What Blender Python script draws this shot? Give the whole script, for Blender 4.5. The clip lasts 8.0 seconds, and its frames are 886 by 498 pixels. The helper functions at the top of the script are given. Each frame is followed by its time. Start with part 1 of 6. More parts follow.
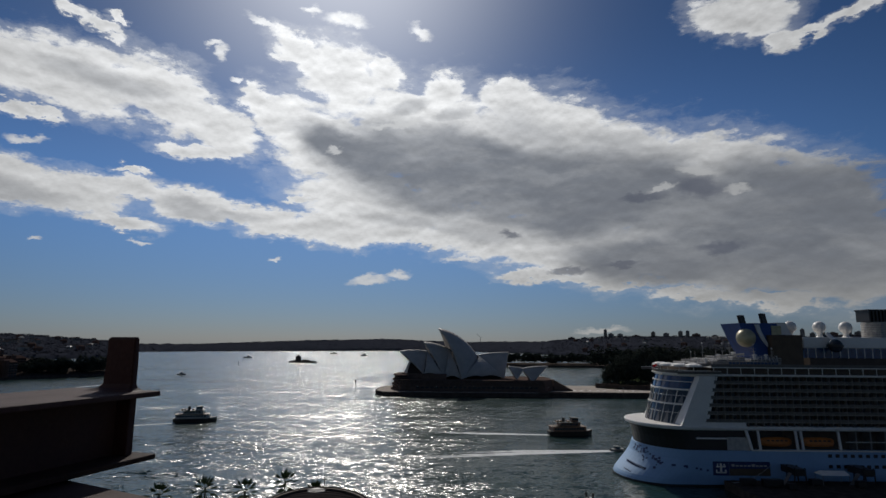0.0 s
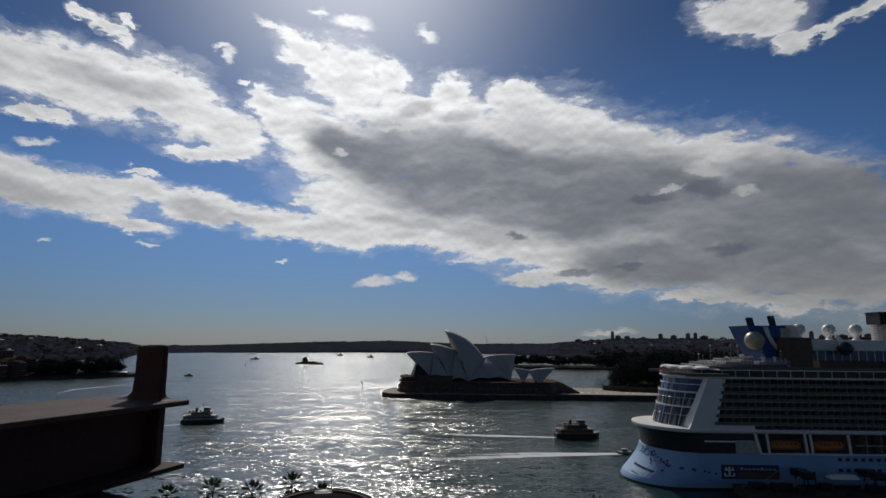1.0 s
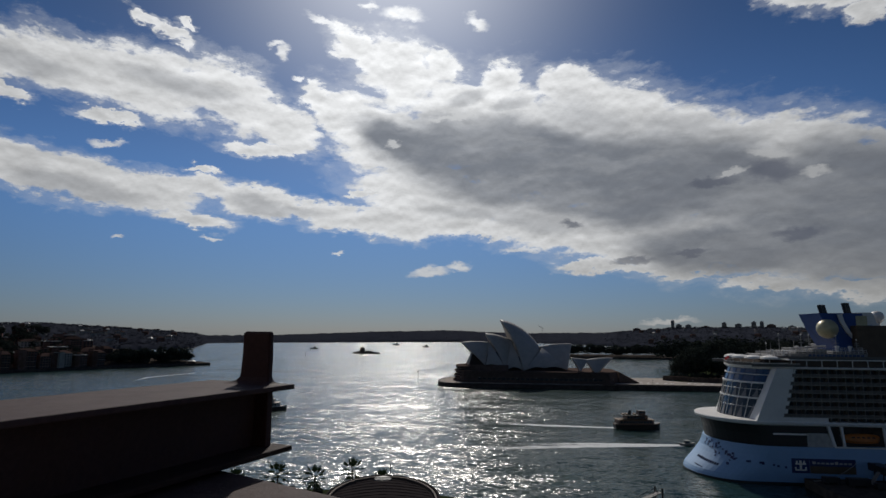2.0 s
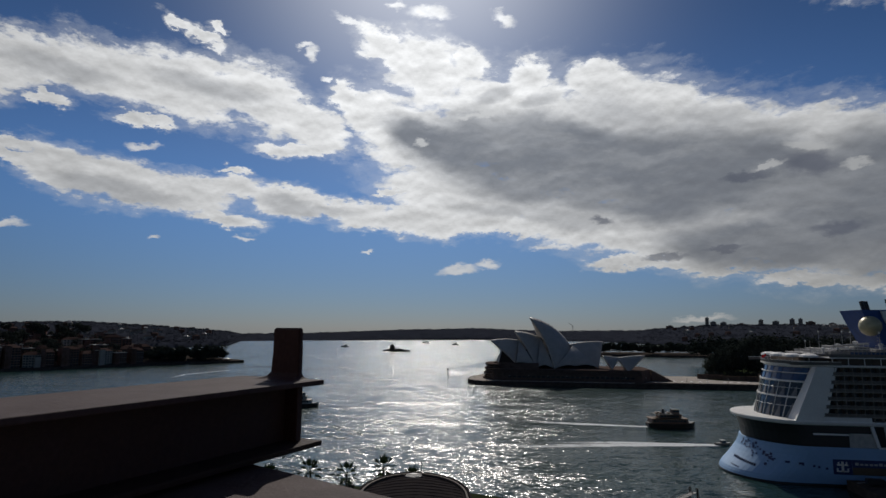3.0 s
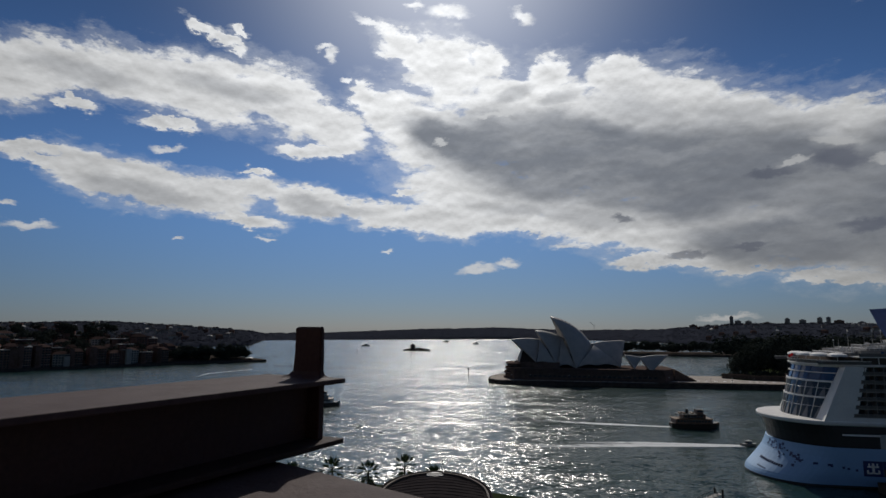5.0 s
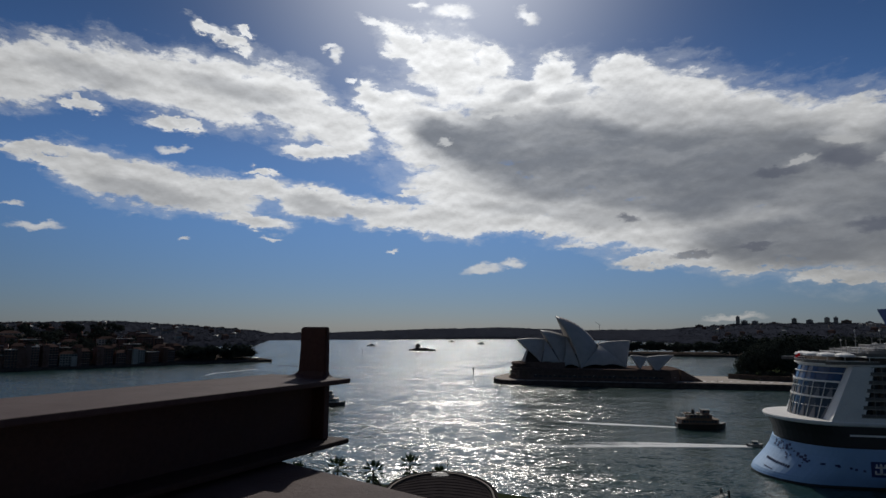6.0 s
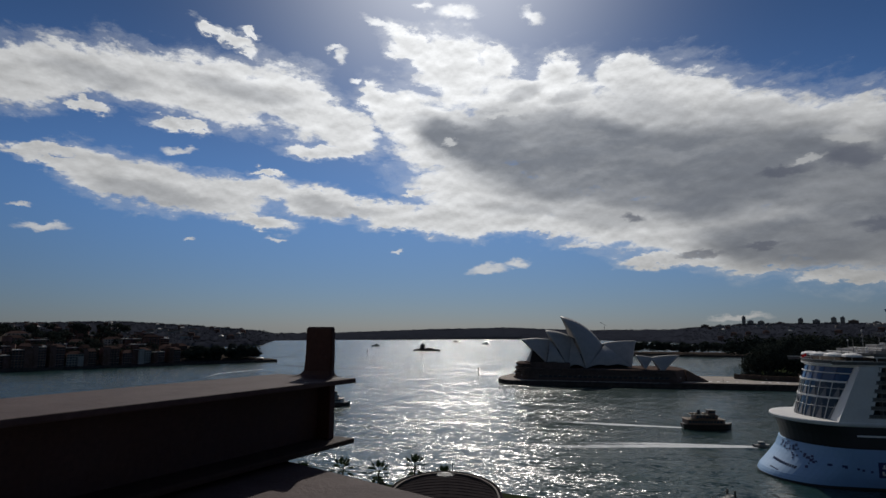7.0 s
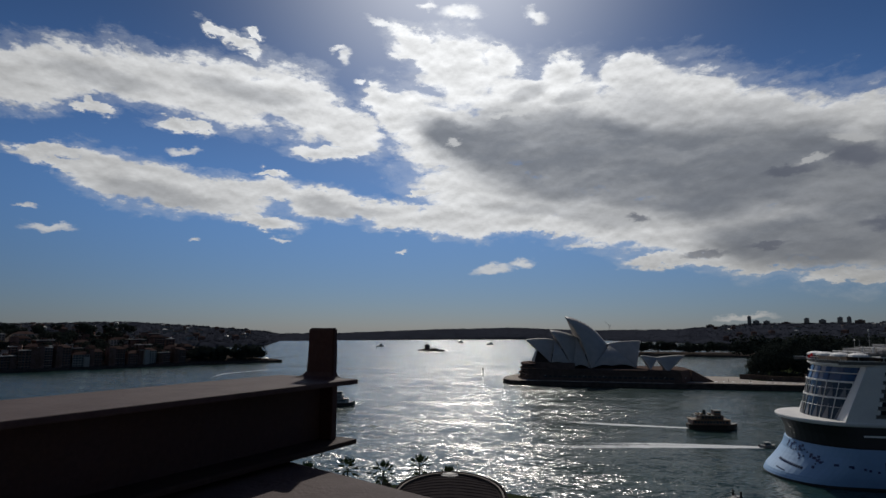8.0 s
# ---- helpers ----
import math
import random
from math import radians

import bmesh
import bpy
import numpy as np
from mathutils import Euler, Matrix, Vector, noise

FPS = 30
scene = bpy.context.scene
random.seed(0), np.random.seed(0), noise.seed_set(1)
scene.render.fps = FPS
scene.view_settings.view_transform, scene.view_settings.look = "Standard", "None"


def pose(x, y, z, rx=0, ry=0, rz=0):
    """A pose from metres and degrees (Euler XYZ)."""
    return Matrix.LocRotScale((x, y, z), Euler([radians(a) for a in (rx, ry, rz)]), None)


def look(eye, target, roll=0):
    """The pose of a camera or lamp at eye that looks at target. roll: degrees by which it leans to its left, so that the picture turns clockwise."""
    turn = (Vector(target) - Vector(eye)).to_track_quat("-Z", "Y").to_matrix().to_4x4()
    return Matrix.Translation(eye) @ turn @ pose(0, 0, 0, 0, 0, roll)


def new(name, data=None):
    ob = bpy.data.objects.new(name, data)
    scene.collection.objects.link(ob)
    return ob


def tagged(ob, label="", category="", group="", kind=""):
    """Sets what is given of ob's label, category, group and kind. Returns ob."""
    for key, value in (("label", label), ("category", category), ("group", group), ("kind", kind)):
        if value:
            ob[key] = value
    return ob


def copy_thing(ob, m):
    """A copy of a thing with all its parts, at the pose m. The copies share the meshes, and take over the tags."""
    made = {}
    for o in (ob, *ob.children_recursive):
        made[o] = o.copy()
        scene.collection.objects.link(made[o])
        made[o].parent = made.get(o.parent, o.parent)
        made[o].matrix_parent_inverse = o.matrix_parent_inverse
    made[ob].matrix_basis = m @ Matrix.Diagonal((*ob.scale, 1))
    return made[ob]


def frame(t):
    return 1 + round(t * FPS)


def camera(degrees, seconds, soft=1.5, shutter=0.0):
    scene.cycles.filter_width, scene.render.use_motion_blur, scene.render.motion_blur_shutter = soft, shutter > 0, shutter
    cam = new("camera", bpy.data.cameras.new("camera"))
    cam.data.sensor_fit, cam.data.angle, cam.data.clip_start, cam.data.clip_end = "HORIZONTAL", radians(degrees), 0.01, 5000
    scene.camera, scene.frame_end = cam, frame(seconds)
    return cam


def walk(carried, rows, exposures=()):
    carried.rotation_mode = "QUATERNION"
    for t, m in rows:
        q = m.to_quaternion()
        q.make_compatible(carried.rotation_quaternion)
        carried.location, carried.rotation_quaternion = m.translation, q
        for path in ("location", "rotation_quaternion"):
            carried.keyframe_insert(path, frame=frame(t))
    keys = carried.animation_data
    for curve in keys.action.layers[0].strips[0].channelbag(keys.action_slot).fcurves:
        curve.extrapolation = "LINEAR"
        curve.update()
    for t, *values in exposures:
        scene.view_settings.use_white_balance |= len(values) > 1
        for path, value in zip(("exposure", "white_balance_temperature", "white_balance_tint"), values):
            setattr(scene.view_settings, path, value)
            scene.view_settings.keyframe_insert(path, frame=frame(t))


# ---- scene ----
# Camera and its way: x to the right, y ahead over the harbour, z above the water.
cam = camera(74.04, 8.0, soft=1.5)
ROWS = [
    (0.0, 0.233, -0.029, 52.698, 98.90, -0.50, 0.00),
    (0.5, 0.227, -0.018, 52.693, 99.13, -0.60, 0.20),
    (1.0, 0.148, -0.016, 52.724, 99.07, -0.60, 0.62),
    (1.5, 0.012, -0.009, 52.717, 98.66, -0.56, 2.90),
    (2.0, -0.016, 0.000, 52.706, 98.03, -0.44, 5.89),
    (2.2, -0.016, 0.003, 52.704, 97.94, -0.41, 6.77),
    (3.3, -0.007, 0.006, 52.699, 97.77, -0.35, 9.15),
    (3.5, -0.006, 0.006, 52.699, 97.75, -0.34, 9.41),
    (4.0, -0.010, 0.004, 52.698, 97.75, -0.30, 9.94),
    (4.5, -0.009, 0.003, 52.697, 97.74, -0.28, 10.36),
    (6.0, -0.009, 0.004, 52.698, 97.72, -0.29, 11.18),
    (6.5, -0.011, 0.005, 52.697, 97.73, -0.28, 11.41),
    (7.0, -0.011, 0.004, 52.697, 97.73, -0.27, 11.64),
    (7.5, -0.007, 0.002, 52.699, 97.74, -0.24, 11.85),
    (8.0, 0.000, 0.000, 52.700, 97.75, -0.22, 12.07),
]
walk(cam, [(t, pose(x, y, z, rx, ry, rz)) for t, x, y, z, rx, ry, rz in ROWS])
EYE = Vector((0, 0, 52.7))

# ---- world, sun ----
SUN_AZ, SUN_EL = -11.0, 37.0


class Nodes:
    """Short way to wire a node tree."""

    def __init__(self, tree):
        self.tree = tree
        tree.nodes.clear()

    def add(self, kind, **settings):
        node = self.tree.nodes.new(kind)
        for key, value in settings.items():
            if key == "operation":
                node.operation = value
            elif key == "blend":
                node.blend_type = value
            elif key == "dtype":
                node.data_type = value
        return node

    def put(self, socket, value):
        if isinstance(value, bpy.types.NodeSocket):
            self.tree.links.new(value, socket)
        elif value is not None:
            socket.default_value = value

    def math(self, op, a, b=None, c=None, clamp=False):
        node = self.add("ShaderNodeMath", operation=op)
        node.use_clamp = clamp
        for i, v in enumerate((a, b, c)):
            self.put(node.inputs[i], v)
        return node.outputs[0]

    def vec(self, op, a, b=None, scale=None):
        node = self.add("ShaderNodeVectorMath", operation=op)
        self.put(node.inputs[0], a)
        self.put(node.inputs[1], b)
        if scale is not None:
            self.put(node.inputs["Scale"], scale)
        return node.outputs["Value"] if op in ("LENGTH", "DOT_PRODUCT", "DISTANCE") else node.outputs[0]

    def noise(self, vector, scale, detail=4.0, rough=0.55, warp=0.0):
        node = self.add("ShaderNodeTexNoise")
        self.put(node.inputs["Vector"], vector)
        node.inputs["Scale"].default_value = scale
        node.inputs["Detail"].default_value = detail
        node.inputs["Roughness"].default_value = rough
        node.inputs["Distortion"].default_value = warp
        return node

    def mix(self, factor, a, b, blend="MIX"):
        node = self.add("ShaderNodeMix", dtype="RGBA", blend=blend)
        self.put(node.inputs[0], factor)
        self.put(node.inputs[6], a)
        self.put(node.inputs[7], b)
        return node.outputs[2]

    def step(self, value, low, high, to0=0.0, to1=1.0):
        node = self.add("ShaderNodeMapRange")
        node.interpolation_type = "SMOOTHSTEP"
        for i, v in enumerate((value, low, high, to0, to1)):
            self.put(node.inputs[i], v)
        return node.outputs[0]

    def ramp(self, value, stops):
        node = self.add("ShaderNodeValToRGB")
        self.put(node.inputs[0], value)
        el = node.color_ramp.elements
        while len(el) < len(stops):
            el.new(0.5)
        for e, (p, c) in zip(el, stops):
            e.position, e.color = p, (*c, 1)
        return node.outputs[0]


# Cloud banks: bearing, height, half length, half depth (degrees) and slant.
BANK_UPPER = [(-52.5, 18.7, 4.5, 2.48, 12), (-49.2, 19.4, 4.1, 2.61, 7), (-44.8, 21.1, 5.4, 2.12, 4), (-39.3, 21.4, 7.0, 2.71, -2),
    (-33.2, 21.1, 7.0, 2.97, -8), (-27.1, 21.3, 5.3, 3.2, -16), (-21.8, 19.0, 4.6, 2.24, -24), (-23.4, 16.8, 4.9, 0.89, -1),
    (-36.6, 18.0, 2.8, 0.58, -2), (-44.1, 18.3, 2.0, 0.45, -9)]
SPUR = [(-34.3, 26.1, 1.7, 0.6, -32), (-32.2, 25.4, 2.0, 0.79, -20), (-30.9, 26.1, 1.1, 0.41, -30)]
BANK_LOWER = [(-47.3, 14.4, 3.4, 0.61, 7), (-45.7, 13.5, 3.1, 0.63, -3), (-42.5, 13.1, 3.6, 2.13, -13), (-37.8, 12.6, 5.1, 2.34, -7),
    (-33.1, 12.1, 4.9, 2.13, -6), (-29.6, 10.1, 3.6, 0.73, -3), (-28.8, 14.2, 1.8, 0.42, -10), (-28.7, 12.6, 3.1, 1.15, -6),
    (-23.2, 11.9, 4.9, 1.44, 0), (-17.8, 11.7, 5.0, 1.36, -3), (-14.7, 10.2, 4.7, 1.04, -2), (-13.3, 13.7, 2.8, 0.38, 6)]
BANK_MAIN_LEFT = [(-14.7, 26.6, 3.3, 1.64, -18), (-10.6, 24.7, 4.9, 3.23, -18), (-6.3, 25.3, 2.2, 1.72, -10), (-18.9, 21.6, 1.6, 1.66, 21),
    (-16.8, 20.4, 3.3, 1.93, -21), (-11.1, 18.4, 9.0, 3.8, -21), (-3.4, 20.4, 7.2, 4.66, -8), (-0.5, 23.9, 2.7, 1.93, 1),
    (7.1, 22.6, 4.4, 2.28, -10), (-5.7, 13.0, 10.4, 3.61, -10), (-10.2, 10.8, 7.2, 1.87, -2), (-3.5, 10.0, 7.6, 1.31, -3)]
BANK_MAIN_RIGHT = [(3.2, 17.5, 13.2, 6.62, -11), (11.5, 18.1, 8.9, 5.43, -16), (18.5, 15.4, 9.4, 5.38, -17), (25.8, 14.5, 7.8, 4.65, -8),
    (32.2, 11.8, 7.0, 4.32, -7), (5.6, 10.3, 11.6, 3.08, -8), (14.4, 8.7, 10.5, 3.62, -7), (24.9, 7.3, 9.9, 3.72, -6), (34.1, 6.6, 6.7, 4.37, -6),
    (8.5, 6.2, 3.9, 0.73, -2), (15.7, 5.9, 7.6, 0.7, -2), (23.5, 4.2, 4.7, 0.55, -3), (29.6, 3.7, 4.9, 0.93, -3), (14.5, 13.2, 12.0, 4.2, -8), (27.0, 10.8, 12.0, 5.0, -6)]
SCRAPS = [(-10.3, 29.7, 2.7, 0.81, -4), (-2.6, 29.1, 1.7, 0.68, -20), (-18.2, 28.5, 2.2, 0.4, -18), (-22.1, 25.5, 0.7, 1.02, -13),
    (-22.9, 26.1, 1.0, 0.34, 14), (-20.6, 23.4, 0.8, 0.3, 4), (-46.3, 8.1, 2.2, 0.4, 1), (-36.6, 15.7, 1.7, 0.39, 5), (-27.7, 8.4, 1.2, 0.26, -2),
    (-16.2, 7.5, 0.7, 0.22, 6), (-7.3, 5.7, 2.6, 0.6, 6), (-4.4, 6.2, 1.4, 0.55, 8), (15.0, 1.2, 3.1, 0.34, 3), (1.9, 8.0, 2.9, 0.38, 2),
    (-35.2, 7.9, 0.7, 0.15, 4), (-13.9, 30.4, 1.2, 0.47, 2), (-47.9, 9.6, 1.1, 0.22, 1)]
GREY = [(-1.8, 16.4, 10.8, 3.87, -13), (8.8, 14.0, 11.7, 3.73, -12), (18.8, 13.8, 8.5, 4.24, -13), (25.9, 11.2, 7.1, 3.95, -8),
    (32.6, 8.8, 6.1, 4.91, -8), (20.9, 7.3, 9.5, 2.47, -6), (28.4, 6.3, 6.8, 2.6, -5), (-10.3, 18.4, 5.1, 1.94, -19), (4.0, 16.8, 9.0, 3.6, -12), (14.0, 15.2, 8.5, 3.0, -14), (30.0, 10.0, 12.0, 6.0, -4), (38.0, 9.0, 12.0, 7.0, 0)]
PALE_GREY = [(-38.4, 11.8, 5.5, 1.16, -7), (-31.2, 21.1, 5.6, 1.3, -9), (-43.5, 20.6, 4.6, 0.99, -1), (-22.4, 11.5, 4.9, 0.64, -1),
    (1.9, 11.2, 10.2, 1.4, -6), (9.1, 18.6, 6.5, 2.6, -20), (18.0, 17.6, 6.0, 2.0, -16), (-3.9, 22.3, 2.0, 0.8, 28), (0.6, 21.8, 2.2, 0.7, 11)]
PUFFS = [(24.0, 13.9, 2.4, 1.18, -11), (19.0, 13.4, 2.3, 0.53, 3), (6.5, 10.4, 1.3, 0.37, -5), (25.5, 8.5, 2.2, 0.58, 4), (17.1, 7.3, 2.1, 0.29, 1),
    (12.0, 6.7, 2.4, 0.31, 2)]
BRIGHT = [(-11.1, 18.0, 0.9, 0.32, 8), (24.0, 15.4, 2.3, 0.4, -14), (27.1, 13.3, 1.5, 0.44, -2), (20.8, 14.1, 1.6, 0.28, 12),
    (-5.1, 20.8, 3.4, 0.42, 9)]
BANK_RIGHT = [(28.2, 27.6, 4.8, 1.85, -15), (31.6, 25.0, 1.7, 0.81, 2), (33.9, 25.0, 1.6, 0.52, -4), (36.8, 25.7, 2.5, 0.78, 14),
    (29.4, 28.6, 4.0, 0.86, -14)]


def make_world():
    world = bpy.data.worlds.new("sky")
    scene.world = world
    world.use_nodes = True
    n = Nodes(world.node_tree)
    way = n.add("ShaderNodeTexCoord").outputs["Generated"]
    sky = n.add("ShaderNodeTexSky")
    sky.sky_type = "NISHITA"
    sky.sun_disc = False
    sky.sun_elevation, sky.sun_rotation = radians(SUN_EL), radians(SUN_AZ)
    sky.altitude, sky.air_density, sky.dust_density, sky.ozone_density = 0, SKY_AIR, SKY_DUST, 3.0
    split = n.add("ShaderNodeSeparateXYZ")
    n.put(split.inputs[0], way)
    x, y, z = split.outputs
    az = n.math("MULTIPLY", n.math("ARCTAN2", x, y), 57.2958)
    el = n.math("MULTIPLY", n.math("ARCSINE", z), 57.2958)
    join = n.add("ShaderNodeCombineXYZ")
    n.put(join.inputs[0], az), n.put(join.inputs[1], el)
    p = join.outputs[0]
    flat = n.vec("MULTIPLY", p, (0.5, 1.0, 1.0))
    # uneven outlines: the banks' places are shifted by turbulence
    wob = n.noise(flat, 0.24, 6.0, 0.6)
    shift = n.vec("SCALE", n.vec("SUBTRACT", wob.outputs["Color"], (0.5, 0.5, 0.5)), scale=CLOUD_WOBBLE)
    fine = n.noise(flat, 1.0, 6.0, 0.62)
    shift2 = n.vec("SCALE", n.vec("SUBTRACT", fine.outputs["Color"], (0.5, 0.5, 0.5)), scale=CLOUD_FINE)
    q = n.vec("ADD", p, n.vec("ADD", shift, shift2))
    q = n.vec("MULTIPLY", q, (1.0, 1.0, 0.0))
    q_small = n.vec("MULTIPLY", n.vec("ADD", p, n.vec("SCALE", shift2, scale=0.8)), (1.0, 1.0, 0.0))
    q_soft = n.vec("MULTIPLY", n.vec("ADD", p, n.vec("SCALE", shift, scale=1.2)), (1.0, 1.0, 0.0))

    last = [None]

    def banks(rows, where):
        total = None
        for a, e, ra, rb, turn in rows:
            m = n.add("ShaderNodeMapping")
            m.vector_type = "TEXTURE"
            spot = where
            if last[0] is not None:
                # one bank is worked out after the other: a negligible share of the last one
                chain = n.add("ShaderNodeVectorMath", operation="MULTIPLY_ADD")
                n.put(chain.inputs[0], last[0]), n.put(chain.inputs[1], (1e-7, 1e-7, 0.0)), n.put(chain.inputs[2], where)
                spot = chain.outputs[0]
            n.put(m.inputs[0], spot)
            m.inputs[1].default_value = (a, e, 0)
            m.inputs[2].default_value = (0, 0, radians(turn))
            m.inputs[3].default_value = (ra, rb, 1)
            d = n.math("SUBTRACT", 1.0, n.vec("LENGTH", m.outputs[0]))
            total = d if total is None else n.math("SMOOTH_MAX", total, d, 0.2)
            last[0] = total
        return total

    field = banks(BANK_UPPER, q)
    for rows in (SPUR, BANK_LOWER, BANK_MAIN_LEFT, BANK_MAIN_RIGHT, BANK_RIGHT):
        field = n.math("MAXIMUM", field, banks(rows, q))
    # torn edges and thin places, drawn out along the wind
    streak = n.noise(n.vec("MULTIPLY", q_soft, (0.30, 1.0, 1.0)), 0.8, 7.0, 0.62)
    field = n.math("ADD", field, n.math("MULTIPLY", n.math("SUBTRACT", streak.outputs[0], 0.5), CLOUD_TORN))
    body = n.step(field, -0.02, 0.30)
    veil = n.step(field, -0.30, 0.08, 0.0, 0.20)
    wisp = n.math("MULTIPLY", n.step(field, -0.35, 0.1), n.step(fine.outputs[0], 0.48, 0.72, 0.0, 0.5))
    scraps = n.step(banks(SCRAPS, q_small), -0.05, 0.65, 0.0, 0.85)
    # the sky goes on past the view with the same broken cloud
    far_az = n.step(n.math("ABSOLUTE", az), 56.0, 75.0)
    far_el = n.step(el, 33.0, 45.0)
    rest = n.math("MULTIPLY", n.math("MAXIMUM", far_az, far_el), n.step(n.noise(way, 2.2, 6.0, 0.6).outputs[0], 0.60, 0.72))
    # left-hand banks carried on unseen past the view, added to brighten left-facing walls
    side = n.math("MULTIPLY", n.step(az, -78.0, -58.0, 1.0, 0.0), n.math("MULTIPLY", n.step(az, -112.0, -96.0), n.math("MULTIPLY", n.step(el, 3.0, 9.0), n.step(el, 42.0, 55.0, 1.0, 0.0))))
    rest = n.math("MAXIMUM", rest, n.math("MULTIPLY", side, n.step(n.noise(way, 1.7, 6.0, 0.6).outputs[0], 0.40, 0.56)))
    cover = n.math("MAXIMUM", n.math("MAXIMUM", body, n.math("MAXIMUM", wisp, veil)), n.math("MAXIMUM", scraps, rest))
    # thick, shaded middles
    thick = n.step(banks(GREY, q_soft), -0.30, 0.42)
    pale = n.step(banks(PALE_GREY, q_soft), -0.3, 0.5, 0.0, 0.42)
    thick = n.math("MAXIMUM", thick, pale)
    puffs = n.step(banks(PUFFS, q_small), -0.2, 0.65)
    bright = n.step(banks(BRIGHT, q_small), -0.1, 0.6, 0.0, 0.75)
    soft = n.noise(n.vec("MULTIPLY", q_soft, (0.35, 1.0, 1.0)), 0.30, 6.0, 0.58)
    thick = n.math("MULTIPLY", thick, n.step(soft.outputs[0], 0.32, 0.60, 0.80, 1.0))
    sun = Vector((math.sin(radians(SUN_AZ)) * math.cos(radians(SUN_EL)), math.cos(radians(SUN_AZ)) * math.cos(radians(SUN_EL)), math.sin(radians(SUN_EL))))
    near = n.vec("DOT_PRODUCT", n.vec("NORMALIZE", way), tuple(sun))
    glow = n.math("POWER", n.math("MAXIMUM", near, 0.0), 9.0)
    # billows: lighter on the side turned to the sun
    lump = n.noise(flat, 0.7, 6.0, 0.58).outputs[0]
    lump_up = n.noise(n.vec("ADD", flat, (0.0, 0.45, 0.0)), 0.7, 6.0, 0.58).outputs[0]
    relief = n.math("MULTIPLY_ADD", n.math("SUBTRACT", lump, lump_up), CLOUD_RELIEF, 1.0)
    lit = n.math("MULTIPLY", relief, n.math("MULTIPLY_ADD", glow, 0.75, CLOUD_LIT))
    lit = n.math("MULTIPLY", lit, n.step(field, 0.1, 0.9, 1.0, 0.86))
    white = n.vec("SCALE", (0.985, 1.0, 1.015), scale=lit)
    gentle = n.math("MULTIPLY_ADD", n.math("SUBTRACT", relief, 1.0), 0.45, 1.0)
    dark = n.vec("SCALE", (0.87, 0.95, 1.10), scale=n.math("MULTIPLY", gentle, n.math("MULTIPLY_ADD", glow, 0.14, CLOUD_GREY)))
    tone = n.mix(thick, white, dark)
    tone = n.mix(n.math("MULTIPLY", puffs, 0.7), tone, (0.115, 0.13, 0.175, 1))
    tone = n.mix(bright, tone, n.vec("SCALE", (0.98, 1.0, 1.02), scale=n.math("MULTIPLY_ADD", glow, 0.5, 0.5)))
    low = n.step(el, 0.0, 9.0, 0.45, 1.0)
    tone = n.mix(low, (0.36, 0.355, 0.33, 1), tone)
    blue = n.vec("SCALE", sky.outputs[0], scale=SKY_STRENGTH)
    blue = n.vec("MULTIPLY", blue, SKY_TINT)
    # clear air low down: the yellow of the long path is weaker than the model gives
    blue = n.vec("MULTIPLY", blue, n.mix(n.step(el, -1.0, 16.0), (0.72, 0.615, 0.655, 1), (1.0, 1.0, 1.0, 1)))
    blue = n.vec("SCALE", blue, scale=n.step(el, 8.0, 32.0, 1.0, 0.56))
    blue = n.vec("MULTIPLY", blue, n.mix(n.step(near, -0.5, 0.5), (1.18, 0.92, 0.74, 1), (1.0, 1.0, 1.0, 1)))
    blue = n.vec("SCALE", blue, scale=n.step(near, 0.58, 0.88, 0.82, 1.0))
    halo = n.vec("SCALE", (1.0, 0.97, 0.93), scale=n.math("MULTIPLY", n.math("POWER", n.math("MAXIMUM", near, 0.0), 38.0), SKY_HALO))
    blue = n.vec("ADD", blue, halo)
    out = n.mix(cover, blue, tone)
    bg = n.add("ShaderNodeBackground")
    n.put(bg.inputs[0], out)
    bg.inputs[1].default_value = 1.0
    n.put(n.add("ShaderNodeOutputWorld").inputs[0], bg.outputs[0])
    world.cycles.sampling_method = "MANUAL"
    world.cycles.sample_map_resolution = 512


SKY_STRENGTH, SKY_AIR, SKY_DUST, SKY_HALO = 0.06, 1.0, 0.2, 0.75
SKY_TINT = (0.60, 0.87, 1.24)
CLOUD_WOBBLE, CLOUD_FINE, CLOUD_TORN, CLOUD_RELIEF, CLOUD_LIT, CLOUD_GREY = 3.0, 2.6, 0.95, 0.9, 0.66, 0.225
make_world()
lamp = bpy.data.lights.new("sun", "SUN")
lamp.energy, lamp.angle, lamp.color = 3.1, radians(0.53), (1.0, 0.95, 0.88)
sun_lamp = new("sun", lamp)
sun_lamp.matrix_world = look((0, 0, 0), (-math.sin(radians(SUN_AZ)) * math.cos(radians(SUN_EL)), -math.cos(radians(SUN_AZ)) * math.cos(radians(SUN_EL)), -math.sin(radians(SUN_EL))))
scene.view_settings.exposure = -0.45

